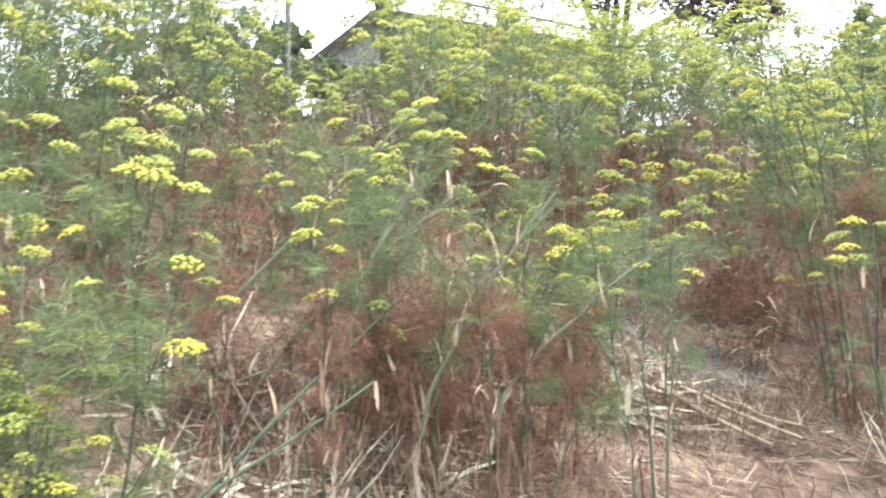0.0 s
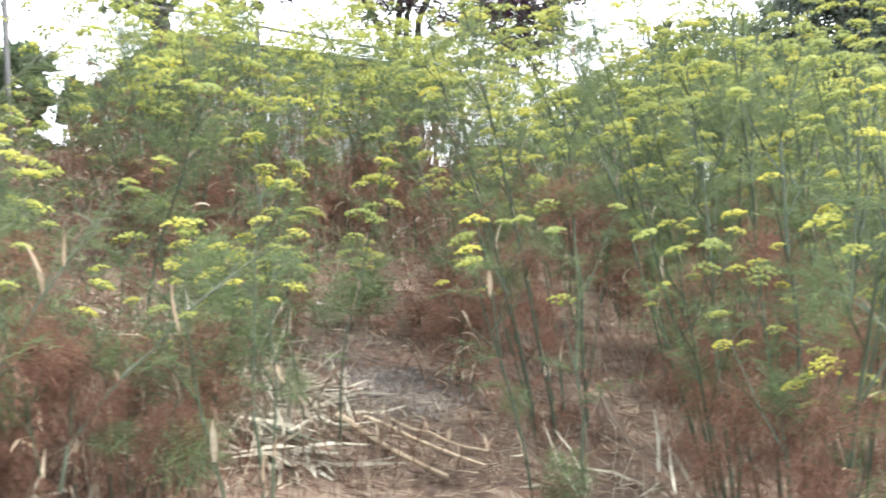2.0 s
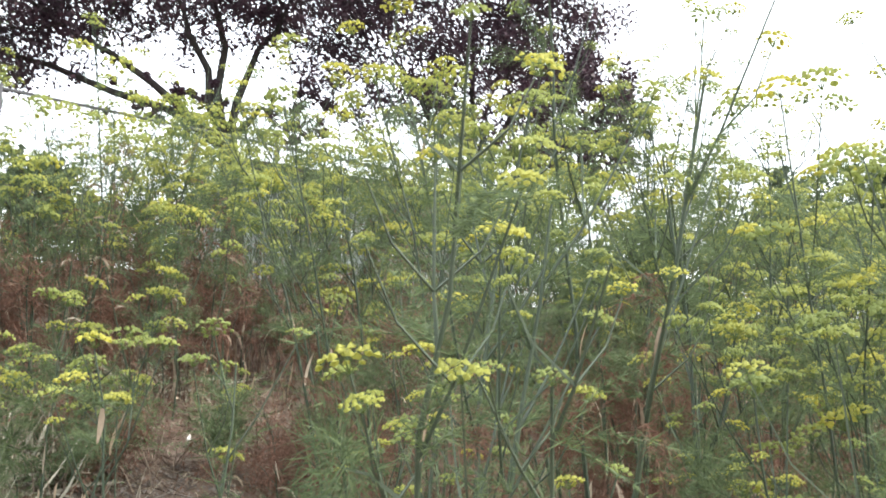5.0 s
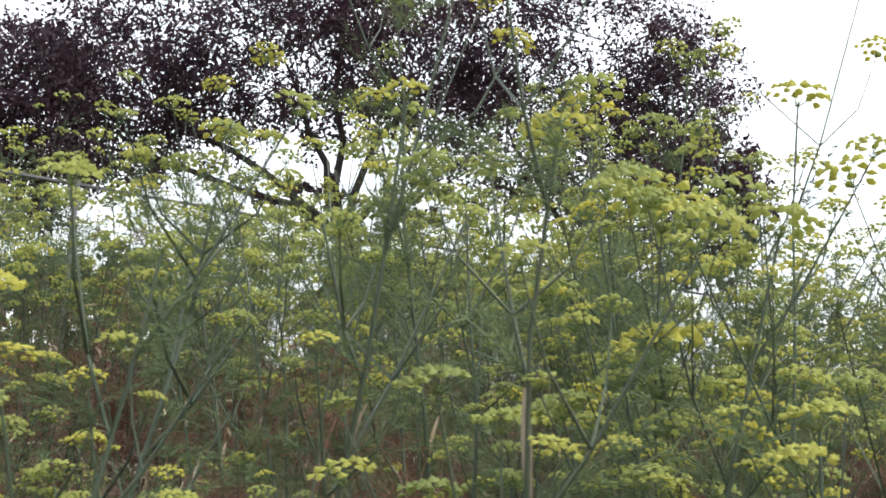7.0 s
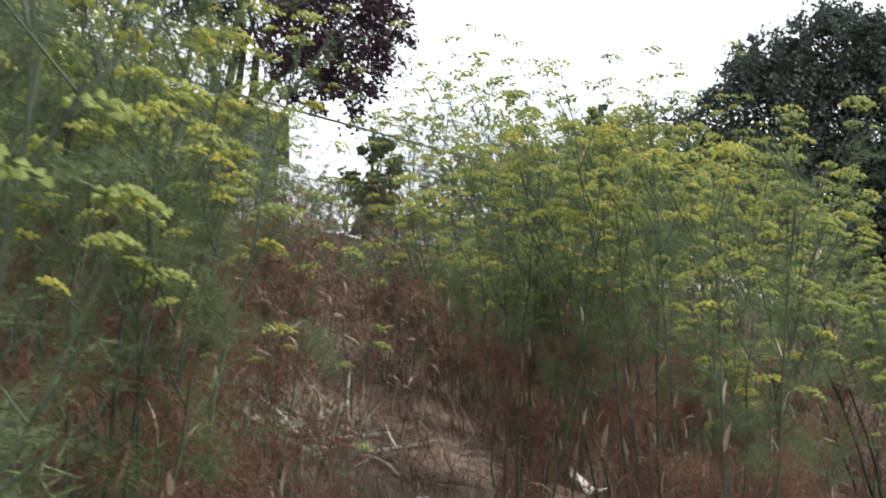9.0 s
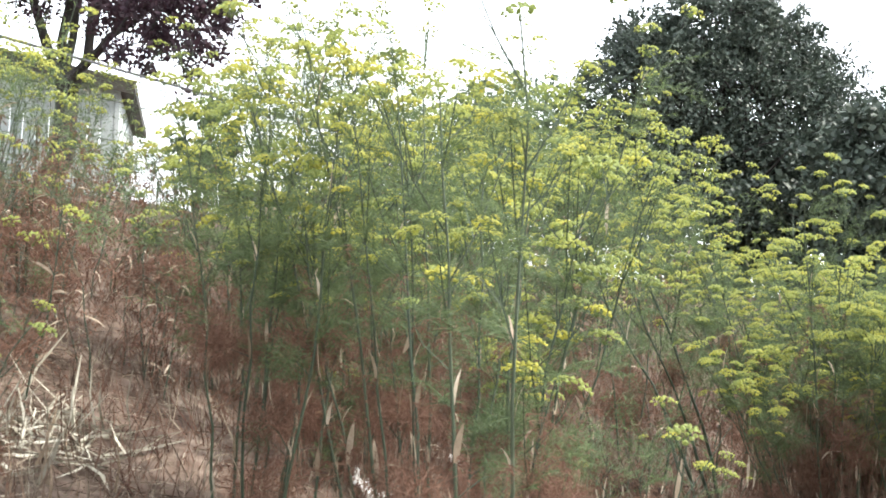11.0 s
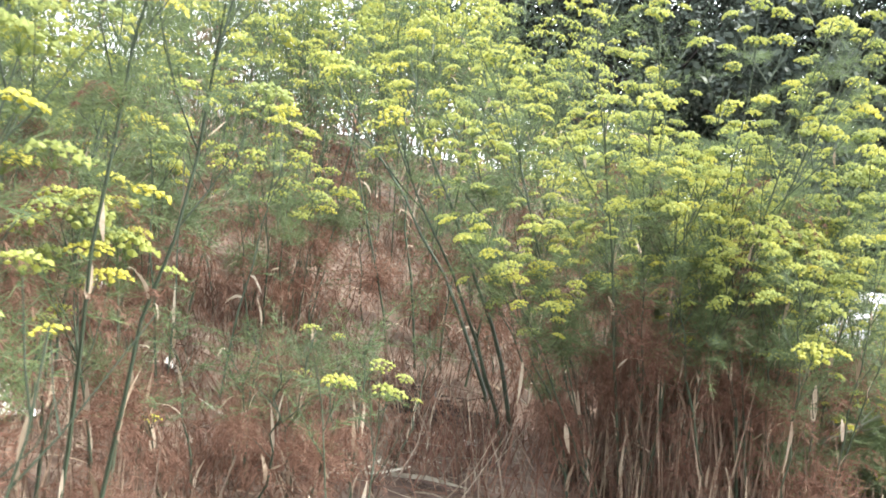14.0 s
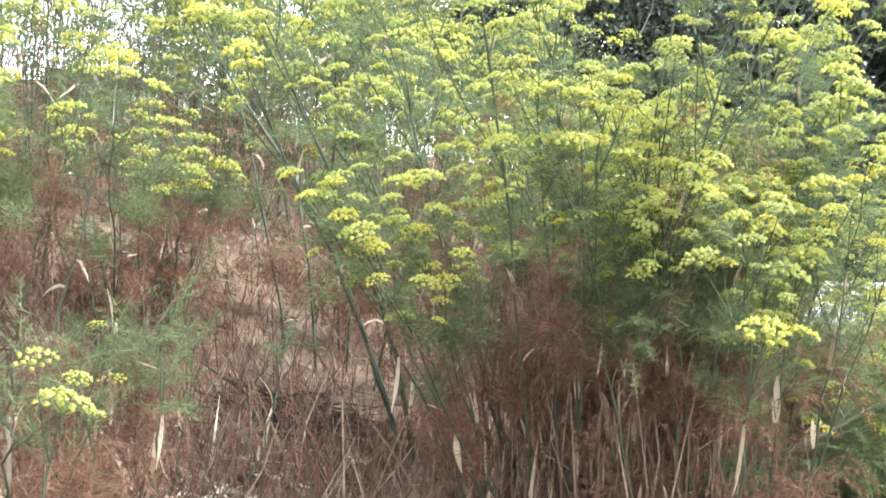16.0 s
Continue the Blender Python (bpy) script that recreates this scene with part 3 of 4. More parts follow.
# the clump past it
plant(7.35, 2.5, 31, 8, 0.3, 2.05, 0.25, leaf_from=0.55, head_size=0.85, sheaths=2.0, thick=0.85, crowd=1.0, lush=1.3, brown=1.1, puffs=0.65)
plant(7.3, 3.5, 32, 9, 0.24, 1.95, 0.2, leaf_from=0.45, head_size=0.95, sheaths=1.9, thick=0.85, crowd=1.2, lush=1.5, brown=1.0, puffs=0.65)
plant(7.85, 3.1, 33, 11, 0.32, 2.2, 0.25, leaf_from=0.5, head_size=0.9, sheaths=2.1, thick=0.85, crowd=1.1, lush=1.4, brown=1.0, puffs=0.5)
plant(8.2, 4.1, 35, 8, 0.3, 1.8, 0.28, leaf_from=0.5, flowers=0.8, crowd=1.0)
plant(9.2, 5.0, 44, 9, 0.35, 1.2, 0.3, leaf_from=0.6, flowers=0.5)
plant(9.9, 4.9, 45, 8, 0.3, 1.1, 0.3, leaf_from=0.7, flowers=0.3)
plant(8.6, 5.1, 46, 8, 0.35, 1.2, 0.3, leaf_from=0.6)
plant(8.1, 2.9, 47, 3, 0.12, 1.2, 0.15, leaf_from=0.7, sheaths=1.2)
for u, s, seed, stalks in ((7.38, 1.98, 48, [(0, 0, 1.12, 0.12, -0.03)]), (8.38, 2.5, 57, [(0, 0, 0.8, -0.06, -0.05), (0.04, 0.02, 0.72, 0.08, 0)])):
    spray = fennel("fennel_plant", random.Random(seed), stalks, green=0.05, brown=0.1, flowers=0.65, head_from=0.72, head_size=0.52, thick=0.75, crowd=0.4)
    spray.location = at(u, s)
    tagged(spray, "thin lone fennel stem with small bright yellow umbels", "fennel", PLANTS)
# the great bush at the end
plant(10.38, 3.03, 41, 42, 0.3, 1.85, 0.46, (0.0, -0.01), 0.42, leaf_from=0.56, lush=1.3, head_from=0.55, thick=0.8, flowers=0.95, head_size=0.76, full=True, crowd=1.75, brown=1.5, sheaths=1.5, puffs=0.5)
plant(10.5, 2.6, 42, 22, 0.3, 1.4, 0.3, (-0.04, 0.0), 0.68, leaf_from=0.56, head_from=0.55, thick=0.8, flowers=0.95, head_size=0.78, full=True, crowd=1.6, brown=1.1, sheaths=1.9, puffs=0.35)
plant(10.5, 2.88, 143, 4, 0.14, 0.66, 0.08, (0.74, -1.2), 0.75, leaf_from=0.4, head_from=0.5, thick=2.0, flowers=0.9, head_size=0.6, full=True, crowd=1.2, brown=0.2, lush=1.8, sheaths=0.8, stalk_mat=M_PALESTALK)
plant(11.6, 2.55, 43, 26, 0.36, 0.9, 0.36, (0.05, -0.06), 0.3, leaf_from=0.3, head_from=0.15, flowers=0.95, head_size=0.72, full=True, crowd=2.0, brown=0.2, lush=1.2)
plant(10.05, 3.05, 144, 4, 0.1, 0.95, 0.12, (-0.5, 0.05), 0.75, leaf_from=0.7, head_from=0.6, thick=0.9, flowers=0.95, head_size=0.75, full=True, crowd=1.3, brown=0.3)
plant(10.82, 2.82, 58, 24, 0.3, 1.4, 0.26, (-0.02, 0.0), 0.5, leaf_from=0.45, head_from=0.5, thick=0.8, flowers=0.95, head_size=0.88, full=True, crowd=1.3)
plant(10.35, 3.75, 59, 3, 0.14, 1.6, 0.14, (-0.34, 0.3), 0.8, leaf_from=0.62, head_from=0.62, thick=1.35, flowers=0.85, brown=0.3, sheaths=0.5)
plant(11.3, 2.45, 49, 8, 0.25, 0.5, 0.4, (0.2, -0.06), 0.4, leaf_from=0.4, head_from=0.5, brown=0.8, flowers=0.6, head_size=0.7, lush=2.0, puffs=0.3)
plant(12.4, 2.7, 50, 10, 0.3, 1.2, 0.4, (0.1, -0.1), 0.4, leaf_from=0.4, detail=1)
plant(13.2, 3.3, 56, 10, 0.3, 1.4, 0.4, (0.1, -0.1), 0.4, leaf_from=0.4, detail=1)

# farther up the slope: a few plants, copied with a turn and a size of their own
SORTS = []
for i in range(6):
    SORTS.append(plant(-1.2 + 0.45 * i, 5.8 + 0.35 * (i % 2), 60 + i, 6, 0.28, 1.3 + 0.09 * i, 0.3, detail=1, leaf_from=(0.35, 0.44, 0.58)[i % 3], head_from=0.62, brown=0.8))
FAR_SORTS = []
for i in range(5):
    FAR_SORTS.append(plant(-1.5 + 0.5 * i, 8.0, 80 + i, 9, 0.35, 1.4 + 0.1 * i, 0.3, detail=0, leaf_from=(0.3, 0.4, 0.5)[i % 3], head_from=0.55, brown=1.0, thick=0.7, flowers=0.85))


LOW_SORT = [plant(8.8, 8.4, 90, 7, 0.35, 0.6, 0.4, detail=0, leaf_from=0.7, flowers=0.3)]


def dip(u, s):
    """The hollow in the crest through which the shed and the bank of shrubs are seen."""
    return s > 4.3 and 0.4 + 0.27 * s < u < 0.6 + 0.43 * s


def gap(u, s):
    """The low place in the crest where the fence stands clear against the sky."""
    return s > 5.8 and abs(u - 8.33 - 0.6 * (s - 6.87)) < 0.65


def scatter(sorts, seed, tries, lo, hi, apart, keep, size=(0.75, 1.12)):
    rng, put = random.Random(seed), []
    for _ in range(tries):
        u, s = rng.uniform(lo[0], hi[0]), rng.uniform(lo[1], hi[1])
        if bare(u, s, 0.1) or (sorts is not LOW_SORT and dip(u, s)) or any((u - a) ** 2 + (s - b) ** 2 < apart ** 2 for a, b in put) or not keep(u, s):
            continue
        put.append((u, s))
        one = copy_thing(rng.choice(sorts), Matrix.Translation(at(u, s)) @ Matrix.Rotation(rng.uniform(0, 6.28), 4, "Z"))
        k = rng.uniform(*size)
        one.scale = (k, k, k * rng.uniform(0.9, 1.1))


for k, (u, s) in enumerate(((1.05, 5.2), (0.75, 5.9), (1.25, 6.4), (0.3, 5.1), (0.7, 6.9), (1.55, 7.3))):
    plant(u, s, 500 + k, 9, 0.3, 1.5, 0.28, leaf_from=0.3, brown=0.6, flowers=0.6, detail=1)
scatter(SORTS, 5, 800, (-2.2, 4.2), (13.5, 6.6), 0.7, lambda u, s: not (6.0 < u < 7.9 and s < 6.0) and not gap(u, s) and not (0.7 < u < 2.5 and s < 6.4))
scatter(FAR_SORTS, 6, 1800, (-5, 6.5), (17, 10.5), 0.92, lambda u, s: not gap(u, s))
scatter(FAR_SORTS, 14, 500, (-3.5, 6.3), (2.0, 9.8), 0.7, lambda u, s: True, (1.0, 1.25))
scatter(FAR_SORTS, 12, 700, (10.0, 6.0), (14.5, 9.5), 0.6, lambda u, s: not gap(u, s), (1.1, 1.35))
scatter(FAR_SORTS, 13, 400, (13.2, 3.8), (17.5, 8.5), 0.75, lambda u, s: True)
scatter(LOW_SORT, 8, 300, (7.8, 6.2), (10.8, 10.5), 0.5, gap)
scatter(LOW_SORT, 9, 600, (1.4, 4.8), (5.0, 10.5), 0.42, dip)
scatter(FAR_SORTS, 7, 900, (2.4, 6.8), (8.0, 9.8), 0.6, lambda u, s: not gap(u, s), (0.8, 1.1))

# leaning and fallen stalks in the open ground
fallen(0.75, 3.1, 5, 0.9, 0.010, M_STALK, "green fennel stalk bent down over dry straw", 0.75)
fallen(0.6, 3.0, 2, 0.8, 0.008, M_STALK, "green fennel stalk bent down over dry straw", 0.45)
fallen(2.66, 4.02, -54, 0.56, 0.013, M_PALESTALK, "broken green fennel stalk lying on pale straw", 0.03)
fallen(3.32, 3.76, -72, 0.6, 0.012, M_DEADSTALK, "dry grey stalk lying across open soil", 0.02)
fallen(3.2, 3.78, -80, 0.62, 0.016, M_DEADSTALK, "thick weathered stalk lying across open soil", 0.02)
fallen(3.42, 3.7, -66, 0.45, 0.008, M_DEADSTALK, "thin dry grey stalk lying across open soil", 0.03)
fallen(2.9, 4.75, 15, 0.4, 0.009, M_DEADSTALK, "bleached stalk fallen beside a stem", 0.06)
fallen(2.82, 4.85, 8, 0.5, 0.008, M_DEADSTALK, "bleached stalk fallen beside a stem", 0.03)
fallen(4.02, 5.05, -75, 0.4, 0.009, M_DEADSTALK, "bent dry stalk lying in brown grass", 0.08)
fallen(2.75, 4.3, -15, 0.5, 0.008, M_PALESTALK, "broken green fennel stalk lying on pale straw", 0.08)
fallen(9.3, 3.7, 10, 0.5, 0.008, M_DEADSTALK, "thin dry stalk beside the great bush", 0.02)


# ---- trees ----
def tree(name, u_base, height, radius, lobes, leaf, mat, seed, label, category="tree", fork=0.45, openness=0.5, tight=1.0):
    """lobes: centre, radii and leaf count of each mass of the crown, about the base."""
    rng, root = random.Random(seed), new(name)
    root.location = u_base
    trunk, crown = Soup(), Soup()
    top = Vector((rng.uniform(-0.2, 0.2), rng.uniform(-0.2, 0.2), height * fork))
    base = [Vector((0, 0, -0.3)), Vector((0, 0, 0.2)), top * 0.5 + Vector((0.08, 0.05, 0)), top]
    trunk.tube(base, [radius * 1.4, radius * 1.1, radius * 0.95, radius * 0.85], 9)
    for c, r, count in lobes:
        c, r = Vector(c), Vector(r)
        mid = top.lerp(c, 0.5) + Vector((rng.uniform(-0.2, 0.2), rng.uniform(-0.2, 0.2), 0.1 * height * rng.random()))
        limb = [top - Vector((0, 0, 0.1))]
        for k in range(1, 7):
            f = k / 6
            limb.append((top.lerp(mid, f) * (1 - f) + mid.lerp(c, f) * f) + unit(rng) * 0.5 * radius * (k < 6))
        trunk.tube(limb, [radius * (0.45 - 0.06 * k) for k in range(7)], 7)
        clumps = max(10, count // 55)
        for _ in range(clumps):
            d = unit(rng)
            f = rng.uniform(0.3, 1.0) ** openness
            q = c + Vector((d.x * r.x, d.y * r.y, d.z * r.z)) * f
            if rng.random() < 0.3:
                a = c.lerp(q, 0.45) + unit(rng) * 0.25 * min(r)
                trunk.tube([a, a.lerp(q, 0.5) + unit(rng) * 0.1, q], [radius * 0.09, radius * 0.06, radius * 0.025], 4)
            size = min(r) * rng.uniform(0.16, 0.36) * tight
            for _ in range(count // clumps):
                e = q + unit(rng) * size * rng.random() ** 0.45
                n = (unit(rng) + UP * 0.4).normalized()
                x = n.orthogonal().normalized()
                x = Matrix.Rotation(rng.uniform(0, 6.28), 3, n) @ x
                y = n.cross(x)
                w = leaf * rng.uniform(0.6, 1.2)
                i = len(crown.v)
                crown.v += [e - x * w, e - y * w * 0.6, e + x * w, e + y * w * 0.6]
                crown.f += [(i, i + 1, i + 2, i + 3)]
    part("trunk", trunk, M_BARK, root, smooth=True)
    part("crown", crown, mat, root)
    return tagged(root, label, category)


tree("plum_tree", on_ground(-0.8, 16.0), 6.0, 0.17, [((-3.6, -0.4, 4.6), (1.9, 1.8, 1.7), 18750), ((-5.5, 0.2, 4.4), (1.4, 1.3, 2.0), 22000), ((-1.2, 0, 5.2), (2.0, 1.8, 1.6), 12187), ((0.9, 0.3, 5.0), (1.7, 1.6, 1.5), 11250), ((-0.5, 0.4, 6.8), (2.6, 2.0, 1.4), 11250), ((-1.0, -0.3, 2.9), (0.9, 0.7, 0.5), 1312), ((0.8, 0, 2.8), (0.8, 0.6, 0.6), 1687)], 0.042, M_PLUM, 1, "purple-leaved plum tree with a dark forked trunk", fork=0.4, openness=0.7, tight=0.68)
tree("plum_tree", on_ground(2.6, 17.0), 6.5, 0.17, [((-1.2, 0, 4.4), (1.7, 1.6, 1.5), 12187), ((1.5, -2.3, 2.3), (0.95, 1.1, 1.15), 11250), ((0.4, -0.4, 3.4), (1.4, 1.4, 1.1), 9375), ((0.1, 0, 5.6), (2.2, 2.0, 1.7), 14062), ((1.4, 0, 4.6), (1.3, 1.4, 1.4), 10312)], 0.036, M_PLUM, 2, "spreading purple-leaved plum tree behind the fence", fork=0.24, openness=0.6, tight=0.7)
tree("oak_tree", on_ground(16.4, 24.4), 6.8, 0.35, [((-2.3, 0, 4.4), (1.5, 1.8, 1.6), 14300), ((-2.0, 0, 5.6), (1.1, 1.4, 0.9), 6500), ((1.3, 0, 4.4), (1.7, 1.8, 2.0), 16900), ((-0.5, 0, 6.2), (1.5, 1.6, 1.1), 11700), ((1.0, 0.2, 6.3), (1.3, 1.4, 1.0), 7800), ((2.7, 0.4, 4.8), (1.2, 1.4, 1.5), 6500), ((-0.1, -0.3, 4.2), (1.6, 1.8, 1.8), 11700), ((-0.5, -0.6, 2.4), (2.8, 2.2, 1.6), 11700)], 0.055, M_OAK, 3, "large dark evergreen oak beyond the slope", tight=0.8)
tree("oak_tree", on_ground(19.4, 19.9), 7.4, 0.3, [((-2.0, 0.6, 5.5), (1.5, 1.5, 1.5), 7000), ((1.3, 0, 5.6), (1.8, 1.7, 1.8), 8500), ((-0.2, 0, 6.3), (1.8, 1.6, 1.2), 6200), ((-1.2, 0.6, 3.6), (1.7, 1.5, 1.3), 8000), ((3.0, -1, 3.2), (2.2, 2, 2.2), 7000)], 0.09, M_OAK, 4, "tall evergreen tree with an open crown and bare trunk", fork=0.6)
tree("oak_tree", on_ground(23.5, 21.5), 7.2, 0.3, [((0, 0, 3.8), (3.2, 3, 2.7), 9000), ((0.5, 0, 5.6), (2.5, 2.4, 1.9), 6000)], 0.11, M_OAK, 5, "dark evergreen tree in the distance")
tree("hedge", on_ground(22.5, 21.0), 4.6, 0.1, [((0, 0, 2.0), (2.8, 2, 2.4), 8000), ((-2.6, 1.8, 2.4), (2.6, 2, 2.6), 8000), ((2.2, -1.8, 2.2), (2.4, 2, 2.4), 7000)], 0.12, M_OAK, 11, "dark dense hedge under tall trees", "hedge")
tree("hedge", on_ground(18.4, 23.5), 3.8, 0.1, [((0, 0, 1.7), (2.6, 2, 2.1), 7000), ((-2.4, 1.4, 1.8), (2.2, 2, 1.9), 6000)], 0.12, M_OAK, 12, "dark dense hedge under tall trees", "hedge")
tree("conifer_tree", on_ground(11.1, 27.3), 5.4, 0.15, [((0, 0, 2.4), (1.6, 1.5, 1.8), 7000), ((0, 0, 3.9), (0.9, 0.9, 1.1), 3400), ((0, 0, 4.8), (0.4, 0.4, 0.7), 1000)], 0.06, M_SHRUB, 6, "small pointed green tree in the distance", openness=0.7)
tree("tree", on_ground(8.6, 26.5), 4.0, 0.2, [((0, 0, 2.0), (2.2, 1.8, 1.5), 9000)], 0.065, M_SHRUB, 7, "round-headed green tree in the distance", openness=0.7)
tree("tree", on_ground(13.0, 26.5), 6.0, 0.2, [((-0.4, 0, 3.6), (1.9, 1.8, 1.5), 9000), ((1.6, 0, 3.4), (2.0, 1.6, 1.7), 9000), ((0.4, -0.4, 2.0), (2.4, 1.6, 1.4), 7000)], 0.065, M_SHRUB, 8, "spreading grey-green tree in the distance", openness=0.7)
tree("shrub", on_ground(4.5, 13.8), 1.3, 0.035, [((0, 0, 0.6), (0.4, 0.4, 0.55), 1100), ((0.15, 0, 0.95), (0.28, 0.3, 0.35), 500)], 0.045, M_SHRUB, 9, "small leafy shrub beside the wire fence", "shrub", openness=0.8)
tree("shrub", on_ground(-2.1, 11.4), 1.4, 0.06, [((-0.2, 0, 0.6), (0.9, 0.8, 0.5), 3600), ((0.7, 0, 0.3), (0.7, 0.7, 0.4), 2200), ((-1.2, 0, 0.5), (0.8, 0.7, 0.5), 2400)], 0.06, M_SHRUB, 10, "ivy-covered bank of dark shrubs on the crest", "shrub")


# ---- fence ----
def build_fence():
    root = new("wire_fence")
    a, b = Vector((-5.4, 5.9)), Vector((8.6, 18.0))
    n = 7
    root.location = on_ground(a.x, a.y)
    org = root.location.copy()
    feet = [on_ground(*a.lerp(b, i / n)) - org for i in range(n + 1)]
    tops = [Vector((f.x, f.y, 4.05 - org.z)) for f in feet]
    for f, t in zip(feet, tops):
        sp = Soup()
        sp.tube([f - UP * 0.2, t + UP * 0.04], [0.024, 0.024], 8)
        part("post", sp, M_STEEL, root)
    for p, q in zip(tops, tops[1:]):
        sp = Soup()
        sp.tube([p, q], [0.015, 0.015], 6)
        part("top_rail", sp, M_STEEL, root)
    wire = Soup()
    for p, q, f, g in zip(tops, tops[1:], feet, feet[1:]):
        for k in range(2):
            wire.tube([p.lerp(f, 0.25 + 0.3 * k), q.lerp(g, 0.25 + 0.3 * k)], [0.004, 0.004], 3)
        length, high = (q - p).length, p.z - f.z
        m = int(length / 0.13)
        for i in range(-int(high / 0.13), m):
            for sgn in (0, 1):
                x0, x1 = i * 0.13, i * 0.13 + high
                lo, hi = max(x0, 0), min(x1, length)
                if hi - lo < 0.05:
                    continue
                z0, z1 = (lo - x0) / high, (hi - x0) / high
                if sgn:
                    z0, z1 = 1 - z0, 1 - z1
                s0 = f.lerp(g, lo / length).lerp(p.lerp(q, lo / length), z0)
                s1 = f.lerp(g, hi / length).lerp(p.lerp(q, hi / length), z1)
                wire.tube([s0, s1], [0.0009, 0.0009], 3, False)
    part("wire_mesh", wire, M_STEEL, root, "thin diamond wire mesh")
    tagged(root, "galvanised chain-link fence with a top rail along the crest", "fence")


build_fence()


# ---- shed behind the fence ----
def build_shed():
    root = new("shed")
    root.location = (0.55, 19.0, on_ground(0.55, 19.0).z - 0.3)
    h = root.location.z + 0.22
    eave_l, apex, eave_r, deep = Vector((-2.9, 0, 5.1 - h)), Vector((-1.75, 0, 6.0 - h)), Vector((2.75, 0, 5.3 - h)), 4.0

    def roofline(x):
        return eave_l.lerp(apex, (x - eave_l.x) / (apex.x - eave_l.x)).z if x < apex.x else apex.lerp(eave_r, (x - apex.x) / (eave_r.x - apex.x)).z

    x, w = eave_l.x, 0.18
    while x < eave_r.x - 0.05:                                # upright siding boards
        sp = Soup()
        x1 = min(x + w - 0.012, eave_r.x)
        sp.v += [Vector(p) for p in ((x, 0, 0), (x1, 0, 0), (x1, 0, roofline(x1)), (x, 0, roofline(x)), (x, 0.03, 0), (x1, 0.03, 0), (x1, 0.03, roofline(x1)), (x, 0.03, roofline(x)))]
        sp.f += [(0, 1, 2, 3), (7, 6, 5, 4), (0, 4, 5, 1), (1, 5, 6, 2), (2, 6, 7, 3), (3, 7, 4, 0)]
        part("siding_board", sp, M_SIDING, root)
        x += w
    sp = Soup()
    sp.box((eave_l.x + 0.02, 0.04, 0), (eave_l.x + 0.1, deep, eave_l.z - 0.05))
    sp.box((eave_r.x - 0.1, 0.04, 0), (eave_r.x - 0.02, deep, eave_r.z - 0.05))
    sp.box((eave_l.x + 0.1, deep - 0.08, 0), (eave_r.x - 0.1, deep, eave_l.z - 0.05))
    part("wall", sp, M_SIDING, root)
    for p, q in ((eave_l, apex), (apex, eave_r)):
        d = (q - p).normalized()
        up = Vector((-d.z, 0, d.x))
        a, b = p - d * (0.2 if p is eave_l else 0), q + d * (0.2 if q is eave_r else 0)
        sp = Soup()
        for off in (0.0, 0.09):
            for y in (-0.2, deep + 0.1):
                sp.v += [a + up * (0.01 + off) + Vector((0, y, 0)), b + up * (0.01 + off) + Vector((0, y, 0))]
        sp.f += [(0, 1, 3, 2), (4, 6, 7, 5), (0, 4, 5, 1), (2, 3, 7, 6), (0, 2, 6, 4), (1, 5, 7, 3)]
        part("roof", sp, M_ROOF, root, "dark felted roof slope")
        sp = Soup()
        for off in (-0.12, 0.08):
            for y in (-0.24, -0.205):
                sp.v += [a + up * off + Vector((0, y, 0)), b + up * off + Vector((0, y, 0))]
        sp.f += [(0, 1, 3, 2), (4, 6, 7, 5), (0, 4, 5, 1), (2, 3, 7, 6), (0, 2, 6, 4), (1, 5, 7, 3)]
        part("fascia", sp, M_TRIM, root)
    tagged(root, "pale weathered timber shed with a dark low-pitched roof", "shed")


build_shed()


# ---- dry upright stems that crowd the feet of the clumps ----
for seed, count, u0, s0, ru, rs in ((41, 520, 10.42, 2.85, 0.42, 0.62), (42, 260, 10.9, 2.4, 0.5, 0.45), (43, 200, 7.4, 2.8, 0.6, 0.6), (44, 160, 8.0, 3.3, 0.5, 0.5),
                                    (45, 260, 6.2, 3.6, 0.7, 0.7), (46, 140, 4.4, 2.2, 0.7, 0.6), (47, 160, 1.6, 3.1, 1.0, 0.4), (48, 140, 5.4, 3.2, 0.6, 0.6)):
    litter("dry_stems", seed, count, (u0 - ru, s0 - rs), (u0 + ru, s0 + rs), (0.3, 0.85) if seed == 41 else (0.14, 0.5), (0.0016, 0.0042), M_DRYSTEM, "crowd of dry brown and tan fennel stems standing upright", 1.0, heap(u0, s0, ru, rs), (0.0, 0.3))


for seed, count, u0, s0, ru, rs in ((61, 420, 10.45, 2.75, 0.5, 0.7), (62, 120, 7.6, 2.9, 0.7, 0.6), (63, 170, 6.3, 4.2, 0.9, 1.0), (64, 150, 4.2, 6.0, 1.2, 0.8)):
    litter("dry_leaves", seed, count, (u0 - ru, s0 - rs), (u0 + ru, s0 + rs), (0.12, 0.44) if seed == 61 else (0.1, 0.34), (0.003, 0.008), M_SHEATH, "pale papery dry leaves standing among brown stems", 1.0, heap(u0, s0, ru, rs), (0.0, 0.25))


